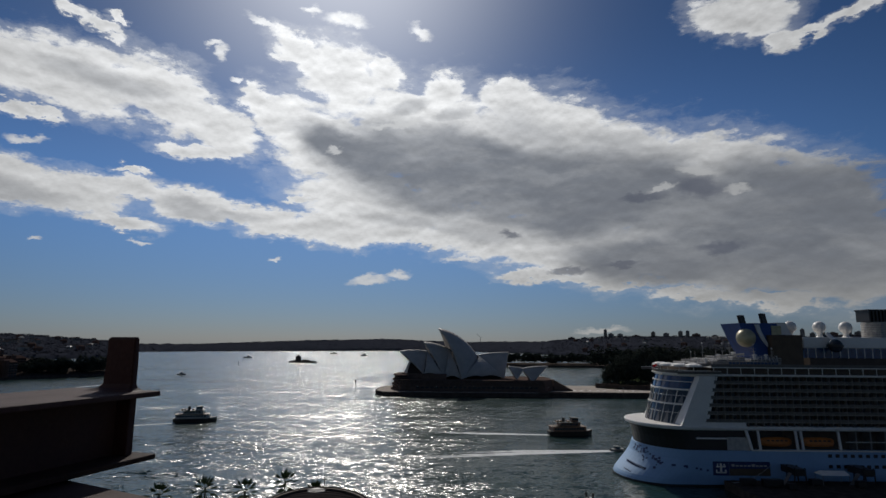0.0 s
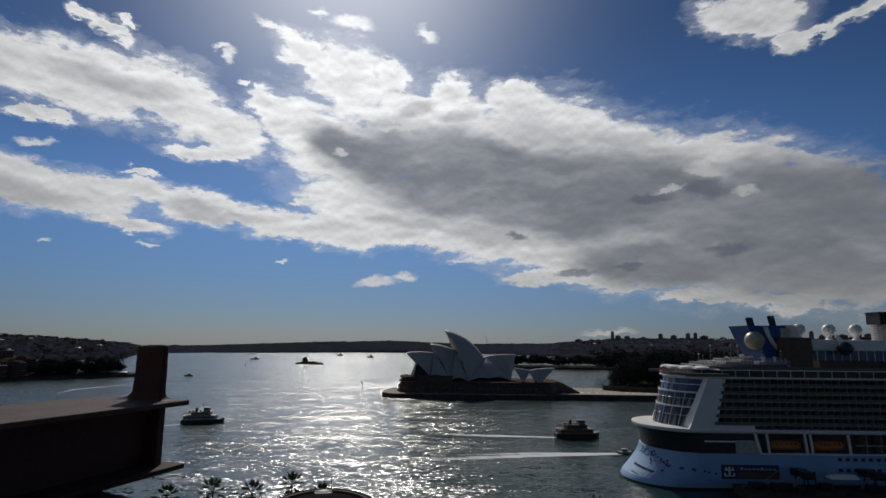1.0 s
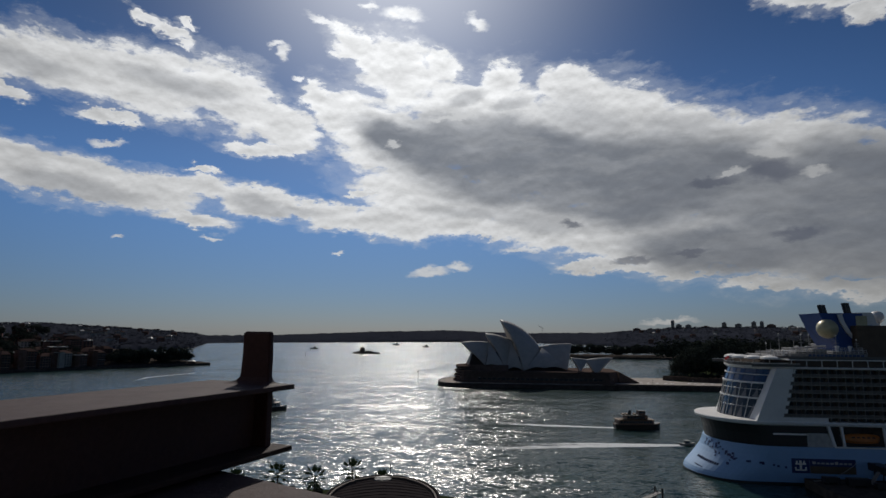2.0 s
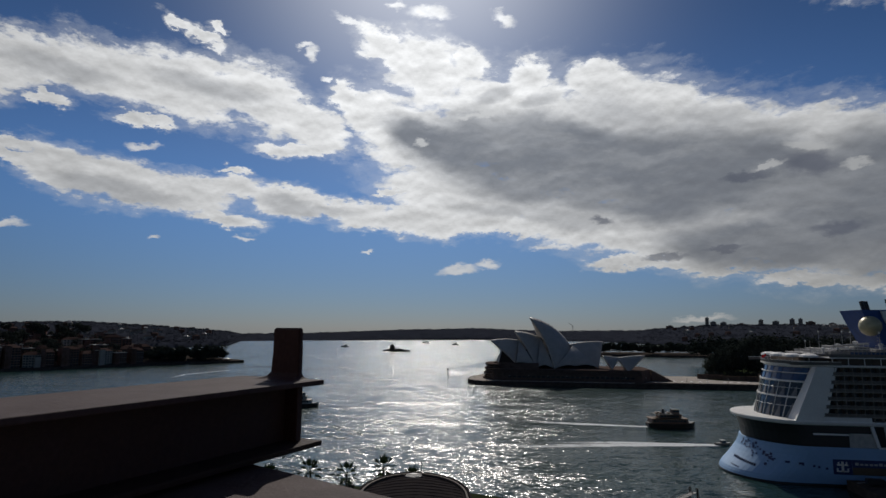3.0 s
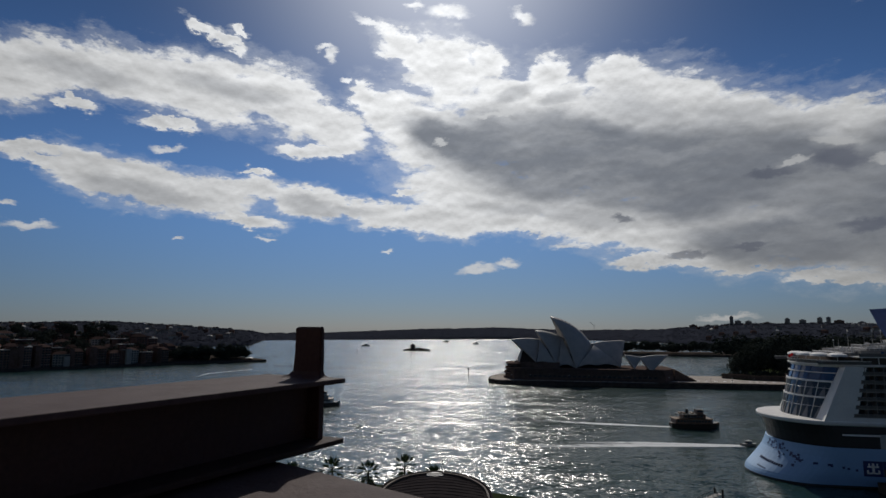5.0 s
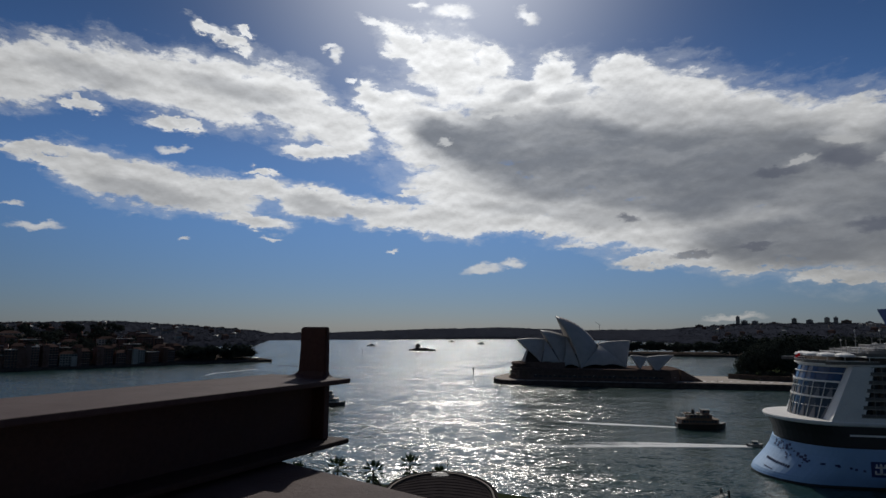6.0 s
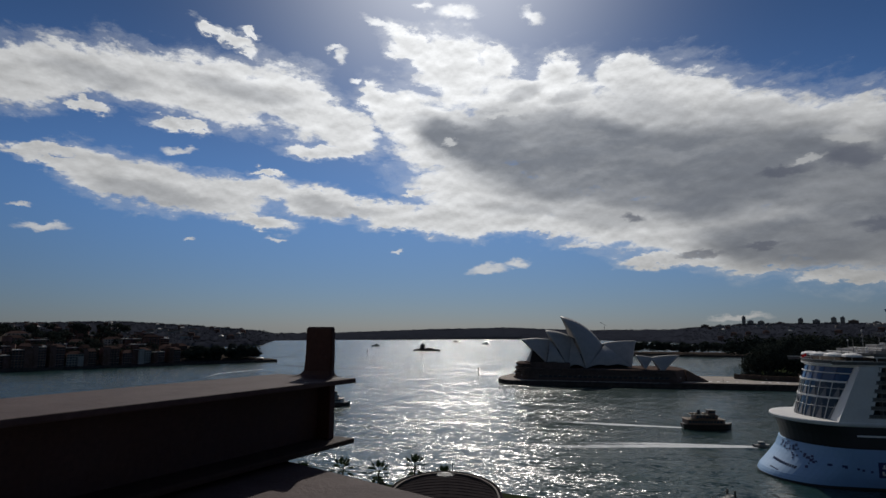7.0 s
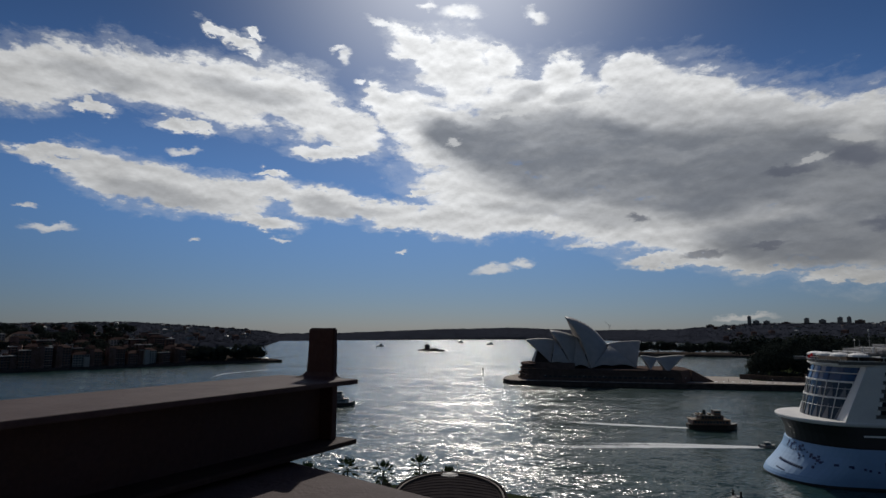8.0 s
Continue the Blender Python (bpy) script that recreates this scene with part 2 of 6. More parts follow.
# ---- materials ----
def material(name, color, rough=0.6, metal=0.0, grain=0.0, scale=1.0, second=None, bump=0.0, vary=0.0, spec=0.5):
    """A surface with variation at two scales, in object metres; vary: change from piece to piece."""
    mat = bpy.data.materials.new(name)
    mat.use_nodes = True
    n = Nodes(mat.node_tree)
    at = n.add("ShaderNodeTexCoord").outputs["Object"]
    big = n.noise(at, scale, 4.0, 0.6)
    small = n.noise(at, scale * 9, 5.0, 0.65)
    tone = n.mix(n.step(big.outputs[0], 0.35, 0.68), (*color, 1), (*(second or tuple(c * 0.75 for c in color)), 1))
    shade = n.math("MULTIPLY_ADD", n.math("SUBTRACT", small.outputs[0], 0.5), grain * 2, 1.0)
    if vary:
        info = n.add("ShaderNodeObjectInfo").outputs["Random"]
        isle = n.add("ShaderNodeNewGeometry").outputs["Random Per Island"]
        both = n.math("FRACT", n.math("ADD", info, isle))
        shade = n.math("MULTIPLY", shade, n.math("MULTIPLY_ADD", both, 2 * vary, 1 - vary))
    tone = n.vec("SCALE", tone, scale=shade)
    b = n.add("ShaderNodeBsdfPrincipled")
    n.put(b.inputs["Base Color"], tone)
    n.put(b.inputs["Roughness"], n.math("MULTIPLY_ADD", n.math("SUBTRACT", small.outputs[0], 0.5), 0.25, rough, clamp=True))
    b.inputs["Metallic"].default_value = metal
    b.inputs["Specular IOR Level"].default_value = spec
    if bump:
        bp = n.add("ShaderNodeBump")
        bp.inputs["Strength"].default_value = bump
        bp.inputs["Distance"].default_value = 0.08 / scale
        n.put(bp.inputs["Height"], small.outputs[0])
        n.put(b.inputs["Normal"], bp.outputs[0])
    n.put(n.add("ShaderNodeOutputMaterial").inputs[0], b.outputs[0])
    return mat


def water_material():
    mat = bpy.data.materials.new("harbour_water")
    mat.use_nodes = True
    n = Nodes(mat.node_tree)
    at = n.add("ShaderNodeTexCoord").outputs["Object"]
    turn = n.add("ShaderNodeMapping")
    n.put(turn.inputs[0], at)
    turn.inputs[2].default_value = (0, 0, radians(12))
    turn.inputs[3].default_value = (0.48, 1.0, 1.0)
    p = turn.outputs[0]
    slope = None
    # patches of wind: calm lanes between ruffled water
    wind = n.step(n.noise(n.vec("MULTIPLY", at, (0.35, 1.0, 1.0)), 0.02, 6.0, 0.65, 0.8).outputs[0], 0.36, 0.62, WAVE_CALM, 1.15)
    gust = n.step(n.noise(n.vec("MULTIPLY", turn.outputs[0], (0.4, 1.0, 1.0)), 0.09, 5.0, 0.7, 0.5).outputs[0], 0.36, 0.64, 0.72, 1.28)
    wind = n.math("MULTIPLY", wind, gust)
    # the cove by the quay lies sheltered
    place = n.add("ShaderNodeSeparateXYZ")
    n.put(place.inputs[0], at)
    wind = n.math("MULTIPLY", wind, n.step(place.outputs[0], -50.0, 60.0, 1.08, 0.74))
    for size, amount, detail in WAVES:
        w = n.vec("SUBTRACT", n.noise(p, 1.0 / size, detail, 0.6).outputs["Color"], (0.5, 0.5, 0.5))
        w = n.vec("SCALE", w, scale=amount)
        slope = w if slope is None else n.vec("ADD", slope, w)
    slope = n.vec("MULTIPLY", n.vec("SCALE", slope, scale=wind), (0.70, 1.22, 0.0))
    normal = n.vec("NORMALIZE", n.vec("ADD", slope, (0.0, 0.0, 1.0)))
    murk = n.noise(at, 0.006, 3.0).outputs[0]
    tone = n.mix(n.step(murk, 0.35, 0.65), (0.010, 0.032, 0.030, 1), (0.016, 0.042, 0.036, 1))
    b = n.add("ShaderNodeBsdfPrincipled")
    n.put(b.inputs["Base Color"], tone)
    b.inputs["Roughness"].default_value = 0.20
    b.inputs["IOR"].default_value = 1.33
    n.put(b.inputs["Normal"], normal)
    n.put(n.add("ShaderNodeOutputMaterial").inputs[0], b.outputs[0])
    return mat


WAVES = [(30.0, 0.55, 3.0), (7.0, 0.60, 2.0), (2.4, 0.75, 1.0), (1.1, 1.0, 1.0), (0.55, 0.95, 1.0)]
WAVE_CALM = 0.70


def foam_material():
    mat = bpy.data.materials.new("foam")
    mat.use_nodes = True
    n = Nodes(mat.node_tree)
    at = n.add("ShaderNodeTexCoord")
    p = n.vec("MULTIPLY", at.outputs["Object"], (0.3, 1.0, 1.0))
    holes = n.noise(p, 0.38, 7.0, 0.8).outputs[0]
    uv = n.add("ShaderNodeUVMap")
    uv.uv_map = "UVMap"
    split = n.add("ShaderNodeSeparateXYZ")
    n.put(split.inputs[0], uv.outputs[0])
    u, v = split.outputs[0], split.outputs[1]
    edge = n.math("MULTIPLY", n.step(n.math("ABSOLUTE", n.math("SUBTRACT", v, 0.5)), 0.12, 0.5, 1.0, 0.0), n.step(u, 0.0, 0.85, 0.0, 1.0))
    thick = n.step(n.math("ADD", holes, n.math("MULTIPLY", n.math("SUBTRACT", edge, 0.6), 0.55)), 0.44, 0.68, 0.0, 0.78)
    b = n.add("ShaderNodeBsdfPrincipled")
    b.inputs["Base Color"].default_value = (0.78, 0.80, 0.80, 1)
    b.inputs["Roughness"].default_value = 0.7
    clear = n.add("ShaderNodeBsdfTransparent")
    mix = n.add("ShaderNodeMixShader")
    n.put(mix.inputs[0], thick), n.put(mix.inputs[1], clear.outputs[0]), n.put(mix.inputs[2], b.outputs[0])
    n.put(n.add("ShaderNodeOutputMaterial").inputs[0], mix.outputs[0])
    return mat


def glass_material(name, color=(0.02, 0.03, 0.04), rough=0.08):
    mat = bpy.data.materials.new(name)
    mat.use_nodes = True
    n = Nodes(mat.node_tree)
    at = n.add("ShaderNodeTexCoord").outputs["Object"]
    b = n.add("ShaderNodeBsdfPrincipled")
    n.put(b.inputs["Base Color"], n.vec("SCALE", color, scale=n.math("MULTIPLY_ADD", n.noise(at, 0.6, 3.0).outputs[0], 1.2, 0.4)))
    b.inputs["Roughness"].default_value = rough
    b.inputs["IOR"].default_value = 1.5
    n.put(n.add("ShaderNodeOutputMaterial").inputs[0], b.outputs[0])
    return mat


M_WATER = water_material()
M_FOAM = foam_material()
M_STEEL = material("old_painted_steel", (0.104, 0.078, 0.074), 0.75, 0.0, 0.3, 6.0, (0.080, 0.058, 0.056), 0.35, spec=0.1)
# two darker steels: shade below the top flange is mixed into their colour
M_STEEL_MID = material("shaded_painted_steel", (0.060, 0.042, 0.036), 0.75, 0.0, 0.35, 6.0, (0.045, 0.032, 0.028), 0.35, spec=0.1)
M_STEEL_DARK = material("shade_toned_steel", (0.070, 0.044, 0.042), 0.65, 0.0, 0.4, 8.0, (0.072, 0.044, 0.038), 0.4, spec=0.2)
M_TILE = material("cream_roof_tile", (0.42, 0.395, 0.37), 0.55, 0.0, 0.10, 0.15, (0.36, 0.34, 0.32))
M_GRANITE = material("pink_granite", (0.13, 0.095, 0.082), 0.75, 0.0, 0.25, 0.25, (0.095, 0.07, 0.06), spec=0.0)
M_PAVING = material("pale_paving", (0.46, 0.41, 0.36), 0.8, 0.0, 0.2, 0.1, (0.38, 0.34, 0.30), spec=0.0)
M_STONE_DARK = material("sea_wall_stone", (0.085, 0.07, 0.06), 0.85, 0.0, 0.4, 0.3, (0.05, 0.042, 0.038), 0.3, spec=0.0)
M_GLASS = glass_material("dark_glass")
M_GLASS_BLUE = glass_material("blue_glass", (0.03, 0.07, 0.16), 0.12)
M_BRONZE = material("bronze_glazing", (0.035, 0.026, 0.022), 0.5, 0.0, 0.3, 0.3, spec=0.15)
M_LEAF = material("fig_foliage", (0.046, 0.052, 0.040), 0.75, 0.0, 0.5, 0.08, (0.034, 0.040, 0.033), 0.0, 0.35, spec=0.0)
# far foliage, its colour shifted towards blue for the haze of distance
M_LEAF_FAR = material("hazed_bushland", (0.032, 0.035, 0.047), 0.85, 0.0, 0.4, 0.02, (0.038, 0.042, 0.054), 0.0, spec=0.0)
M_PALM = material("palm_frond", (0.075, 0.100, 0.036), 0.5, 0.0, 0.4, 1.0, (0.05, 0.07, 0.030), 0.0, 0.3, spec=0.0)
M_BARK = material("bark", (0.13, 0.10, 0.075), 0.9, 0.0, 0.4, 2.0, spec=0.0)
M_GRASS = material("lawn", (0.036, 0.045, 0.022), 0.9, 0.0, 0.3, 0.1, spec=0.0)
M_SHIPWHITE = material("ship_white_paint", (0.80, 0.77, 0.72), 0.45, 0.0, 0.10, 0.15, (0.72, 0.69, 0.65))
M_SHIPBLUE = material("ship_pale_blue_paint", (0.26, 0.42, 0.63), 0.5, 0.0, 0.08, 0.1, (0.23, 0.38, 0.58))
M_NAVY = material("navy_paint", (0.018, 0.035, 0.13), 0.35, 0.0, 0.1, 0.3)
M_ROYAL = material("royal_blue_paint", (0.02, 0.07, 0.26), 0.6, 0.0, 0.1, 0.3)
M_BLACK = material("black_paint", (0.014, 0.014, 0.016), 0.4, 0.0, 0.2, 0.5)
# brown for set-back walls, with the shade inside the recesses in its colour
M_CHAR = material("recess_shade_brown", (0.125, 0.098, 0.078), 0.7, 0.0, 0.3, 0.3, (0.090, 0.070, 0.056), 0.0, 0.3, spec=0.1)
M_BROWN = material("brown_weathered_cladding", (0.11, 0.075, 0.045), 0.7, 0.0, 0.4, 0.4)
M_ORANGE = material("lifeboat_orange", (0.55, 0.17, 0.03), 0.45, 0.0, 0.1, 0.5)
M_GREY = material("grey_metal", (0.22, 0.21, 0.20), 0.55, 0.2, 0.15, 0.6)
M_LIGHTGREY = material("pale_metal", (0.46, 0.44, 0.41), 0.5, 0.1, 0.12, 0.6)
M_GREEN = material("ferry_green_paint", (0.036, 0.030, 0.024), 0.5, 0.0, 0.15, 0.4)
M_CREAM = material("ferry_cream_paint", (0.17, 0.085, 0.050), 0.5, 0.0, 0.15, 0.4)
M_TIMBER = material("ferry_varnish", (0.22, 0.12, 0.05), 0.5, 0.0, 0.25, 0.6)
M_BRICK = material("red_brown_brick", (0.17, 0.105, 0.09), 0.85, 0.0, 0.25, 0.2, (0.12, 0.07, 0.05), 0.0, 0.3, spec=0.0)
M_RENDER = material("pale_render", (0.36, 0.33, 0.29), 0.8, 0.0, 0.2, 0.15, (0.28, 0.26, 0.23), 0.0, 0.25, spec=0.0)
M_ROOF = material("terracotta_roof", (0.085, 0.060, 0.054), 0.8, 0.0, 0.3, 0.4, (0.07, 0.042, 0.034), 0.0, 0.3, spec=0.0)
M_ROOFDARK = material("dark_roof_sheet", (0.030, 0.026, 0.027), 0.8, 0.0, 0.3, 0.5, (0.040, 0.034, 0.033), spec=0.0)
M_RED = material("red_cloth", (0.55, 0.04, 0.04), 0.7, 0.0, 0.1, 1.0)
M_SKIN = material("concrete", (0.33, 0.32, 0.30), 0.85, 0.0, 0.25, 0.4, (0.26, 0.25, 0.235), 0.1, spec=0.1)


# ---- mesh helpers ----
def thing(name, place, label, category, group="", turn=0.0, kind=""):
    ob = new(name)
    ob.matrix_basis = pose(*place, 0, 0, turn)
    return tagged(ob, label, category, group, kind)


def part(name, bm, mat, parent=None, label="", smooth=False):
    me = bpy.data.meshes.new(name)
    bm.normal_update()
    bm.to_mesh(me)
    bm.free()
    for m in (mat if isinstance(mat, (list, tuple)) else [mat]):
        me.materials.append(m)
    if smooth:
        me.polygons.foreach_set("use_smooth", [True] * len(me.polygons))
    ob = new(name, me)
    ob.parent = parent
    return tagged(ob, label)


def piece(name, me, parent, m):
    """An alike piece that shares its mesh."""
    ob = new(name, me)
    ob.parent = parent
    ob.matrix_basis = m
    return ob


def mesh_of(bm, mat, name="piece"):
    me = bpy.data.meshes.new(name)
    bm.normal_update()
    bm.to_mesh(me)
    bm.free()
    me.materials.append(mat)
    return me


def box(bm, x0, x1, y0, y1, z0, z1, bevel=0.0):
    v = [bm.verts.new(c) for c in ((x0, y0, z0), (x1, y0, z0), (x1, y1, z0), (x0, y1, z0), (x0, y0, z1), (x1, y0, z1), (x1, y1, z1), (x0, y1, z1))]
    f = [bm.faces.new([v[i] for i in q]) for q in ((3, 2, 1, 0), (4, 5, 6, 7), (0, 1, 5, 4), (1, 2, 6, 5), (2, 3, 7, 6), (3, 0, 4, 7))]
    if bevel:
        edges = list({e for a in f for e in a.edges})
        bmesh.ops.bevel(bm, geom=edges, offset=bevel, segments=2, profile=0.5, affect="EDGES")
    return bm


def boxed(*size, bevel=0.0):
    return box(bmesh.new(), *size, bevel=bevel)


def loft(bm, rings, closed=True, caps=True):
    """Skin over rings of equally many points."""
    made = [[bm.verts.new(p) for p in ring] for ring in rings]
    count = len(made[0])
    for a, b in zip(made, made[1:]):
        for i in range(count if closed else count - 1):
            j = (i + 1) % count
            bm.faces.new((a[i], a[j], b[j], b[i]))
    if caps and closed:
        bm.faces.new(made[0][::-1])
        bm.faces.new(made[-1])
    return bm


def ring(cx, cy, z, rx, ry=None, count=20, start=0.0):
    ry = rx if ry is None else ry
    return [(cx + rx * math.cos(start + 2 * math.pi * i / count), cy + ry * math.sin(start + 2 * math.pi * i / count), z) for i in range(count)]


def turned(profile, count=20, cx=0.0, cy=0.0, bm=None):
    """A solid of revolution from (radius, z) rows."""
    return loft(bm or bmesh.new(), [ring(cx, cy, z, max(r, 0.001), None, count) for r, z in profile])


def bar(bm, a, b, r, count=6, r2=None):
    a, b = Vector(a), Vector(b)
    d = (b - a).normalized()
    u = d.cross(Vector((0, 0, 1)))
    u = u.normalized() if u.length > 1e-4 else Vector((1, 0, 0))
    w = d.cross(u)
    r2 = r if r2 is None else r2
    rows = []
    for p, q in ((a, r), (b, r2)):
        rows.append([p + (u * math.cos(2 * math.pi * i / count) + w * math.sin(2 * math.pi * i / count)) * q for i in range(count)][::-1])
    return loft(bm, rows)


def quad(bm, *points):
    return bm.faces.new([bm.verts.new(p) for p in points])


def prism(bm, outline, z0, z1):
    """Upright solid over a plan outline (counter-clockwise)."""
    return loft(bm, [[(x, y, z0) for x, y in outline], [(x, y, z1) for x, y in outline]])

# ---- large structure: water and land ----
def water():
    bm = bmesh.new()
    loft(bm, [ring(0, 0, 0, r, None, 96) for r in (60, 300, 1200, 4900)], caps=False)
    bm.faces.new([bm.verts.new(p) for p in ring(0, 0, 0, 60, None, 96)])
    bmesh.ops.remove_doubles(bm, verts=bm.verts, dist=0.01)
    bmesh.ops.recalc_face_normals(bm, faces=bm.faces)
    for f in bm.faces:
        if f.normal.z < 0:
            f.normal_flip()
    return tagged(part("water", bm, M_WATER), "green-grey choppy harbour water glittering in the sun", "water", kind="structure")


water()

# bearing, shore, crest distance, crest height above eye level in degrees
RIDGE = [(-75, 1500, 2500, 0.25), (-49, 1500, 2600, 0.24), (-43, 1550, 2700, 0.33), (-39.5, 1600, 2700, 0.40), (-35, 1700, 2700, 0.15), (-31, 1800, 2600, -0.18),
         (-28.6, 1900, 2500, -0.40), (-27.4, 2600, 3500, -0.52), (-22, 2750, 3600, -0.47), (-16.6, 2800, 3800, -0.20), (-5.8, 3100, 4000, 0.12), (1.6, 3100, 4000, -0.12),
         (9.5, 2600, 3700, 0.0), (15.4, 2000, 3500, 0.48), (22, 1800, 3400, 0.58), (28, 1800, 3200, 0.45), (36, 1800, 3200, 0.75), (75, 1800, 3000, 0.8)]


def ridge_at(az):
    for a, b in zip(RIDGE, RIDGE[1:]):
        if a[0] <= az <= b[0]:
            k = (az - a[0]) / (b[0] - a[0])
            return [p + (q - p) * k for p, q in zip(a[1:], b[1:])]
    return RIDGE[-1][1:]


def ridge_height(az, k):
    shore, crest, up = ridge_at(az)
    d = shore + (crest - shore) * k
    top = EYE.z + crest * math.tan(radians(up))
    rise = min(1, 0.10 + 0.9 * k) if k < 1 else 1
    x, y = d * math.sin(radians(az)), d * math.cos(radians(az))
    rough = noise.noise((x * 0.004, y * 0.004, 3.0)) * 9 * min(1, k * 2) * (1 - 0.7 * k)
    rough += noise.noise((x * 0.03, y * 0.03, 7.0)) * 3.5 + noise.noise((x * 0.09, y * 0.09, 1.0)) * 2.0
    return x, y, max(-1.0, top * rise ** 0.8 + rough if k > 0 else -1.0)


def hills():
    bm = bmesh.new()
    steps = [0, 0.015, 0.06, 0.12, 0.2, 0.3, 0.4, 0.5, 0.6, 0.7, 0.8, 0.9, 0.97, 1.0]
    rows = []
    for i in range(1301):
        az = -65 + 0.1 * i
        col = [Vector(ridge_height(az, k)) for k in steps]
        back = col[-1].copy()
        back.x *= 1.15
        back.y *= 1.15
        back.z = -1
        rows.append(col + [back])
    loft(bm, rows, closed=False)
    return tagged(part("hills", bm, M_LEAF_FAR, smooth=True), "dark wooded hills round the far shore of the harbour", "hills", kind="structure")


hills()

# ---- the steel beam beside the walkway ----
ALONG, SIDE = Vector((0.29, 0.957, 0)), Vector((0.957, -0.29, 0))
TIP = Vector((-0.787, 2.153, 52.7 - 0.189))


def steel_beam():
    root = thing("steel_beam", TIP, "dark weathered steel beam jutting out over water", "steel beam")
    m = Matrix((SIDE.to_4d(), ALONG.to_4d(), (0, 0, 1, 0), (0, 0, 0, 1))).transposed()
    m[3] = (0, 0, 0, 1)
    m.translation = TIP
    root.matrix_basis = m
    length = 3.4
    # lower flange, web and end plate take the steels toned down for shade
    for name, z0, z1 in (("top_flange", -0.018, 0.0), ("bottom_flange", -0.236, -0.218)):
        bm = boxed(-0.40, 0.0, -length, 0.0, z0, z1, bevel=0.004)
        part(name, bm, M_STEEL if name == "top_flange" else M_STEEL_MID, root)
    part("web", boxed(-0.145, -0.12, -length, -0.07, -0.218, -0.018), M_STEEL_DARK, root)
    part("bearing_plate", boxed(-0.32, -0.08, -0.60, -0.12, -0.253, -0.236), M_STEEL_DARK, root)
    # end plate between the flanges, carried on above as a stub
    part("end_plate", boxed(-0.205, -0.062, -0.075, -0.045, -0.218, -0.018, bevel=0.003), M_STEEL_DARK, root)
    bm = bmesh.new()
    rows = []
    for z, spread in ((0.0, 0.045), (0.004, 0.030), (0.012, 0.012), (0.026, 0.003), (0.10, 0.0), (0.184, 0.0), (0.191, -0.006)):
        x0, x1, y0, y1 = -0.196 - spread * 1.4, -0.070 + spread * 0.5, -0.066 - spread * 0.8, -0.044 + spread * 0.5
        rows.append([(x0, y0, z), (x1, y0, z), (x1, y1, z), (x0, y1, z)])
    loft(bm, rows)
    bmesh.ops.bevel(bm, geom=[e for e in bm.edges if abs((e.verts[0].co - e.verts[1].co).z) > 0.002], offset=0.004, segments=2, affect="EDGES")
    part("stub_plate", bm, M_STEEL_DARK, root, "upright steel stub with a welded foot", smooth=False)
    return root


steel_beam()


def lower_girder():
    start, way = Vector((-0.942, 1.905, 52.7 - 0.442)), Vector((0.876, -0.482, 0)).normalized()
    side = Vector((-way.y, way.x, 0))
    root = thing("girder", start, "weathered grey-brown steel girder under the beam", "girder")
    m = Matrix((way.to_4d(), side.to_4d(), (0, 0, 1, 0), (0, 0, 0, 1))).transposed()
    m[3] = (0, 0, 0, 1)
    m.translation = start
    root.matrix_basis = m
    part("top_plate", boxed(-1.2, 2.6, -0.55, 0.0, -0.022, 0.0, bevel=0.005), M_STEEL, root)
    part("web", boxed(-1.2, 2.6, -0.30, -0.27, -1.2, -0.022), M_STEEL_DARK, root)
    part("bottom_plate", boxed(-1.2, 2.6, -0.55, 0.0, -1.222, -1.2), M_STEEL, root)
    return root


lower_girder()


def bridge():
    deck = boxed(-14, 14, -9, 0.45, 50.2, 50.95)
    ob = part("bridge_deck", deck, M_SKIN)
    tagged(ob, "concrete bridge walkway deck under the viewpoint", "bridge deck", kind="structure")
    wall = boxed(-14, 14, -4.2, -3.8, 50.95, 60)
    tagged(part("bridge_wall", wall, M_STEEL_DARK), "plain dark steel bridge side behind the walkway", "bridge wall", kind="structure")
    pier = boxed(-4, 4, -7, -2, 0, 50.2)
    tagged(part("bridge_pier", pier, M_SKIN), "tall plain concrete bridge pier", "pier", kind="structure")


bridge()


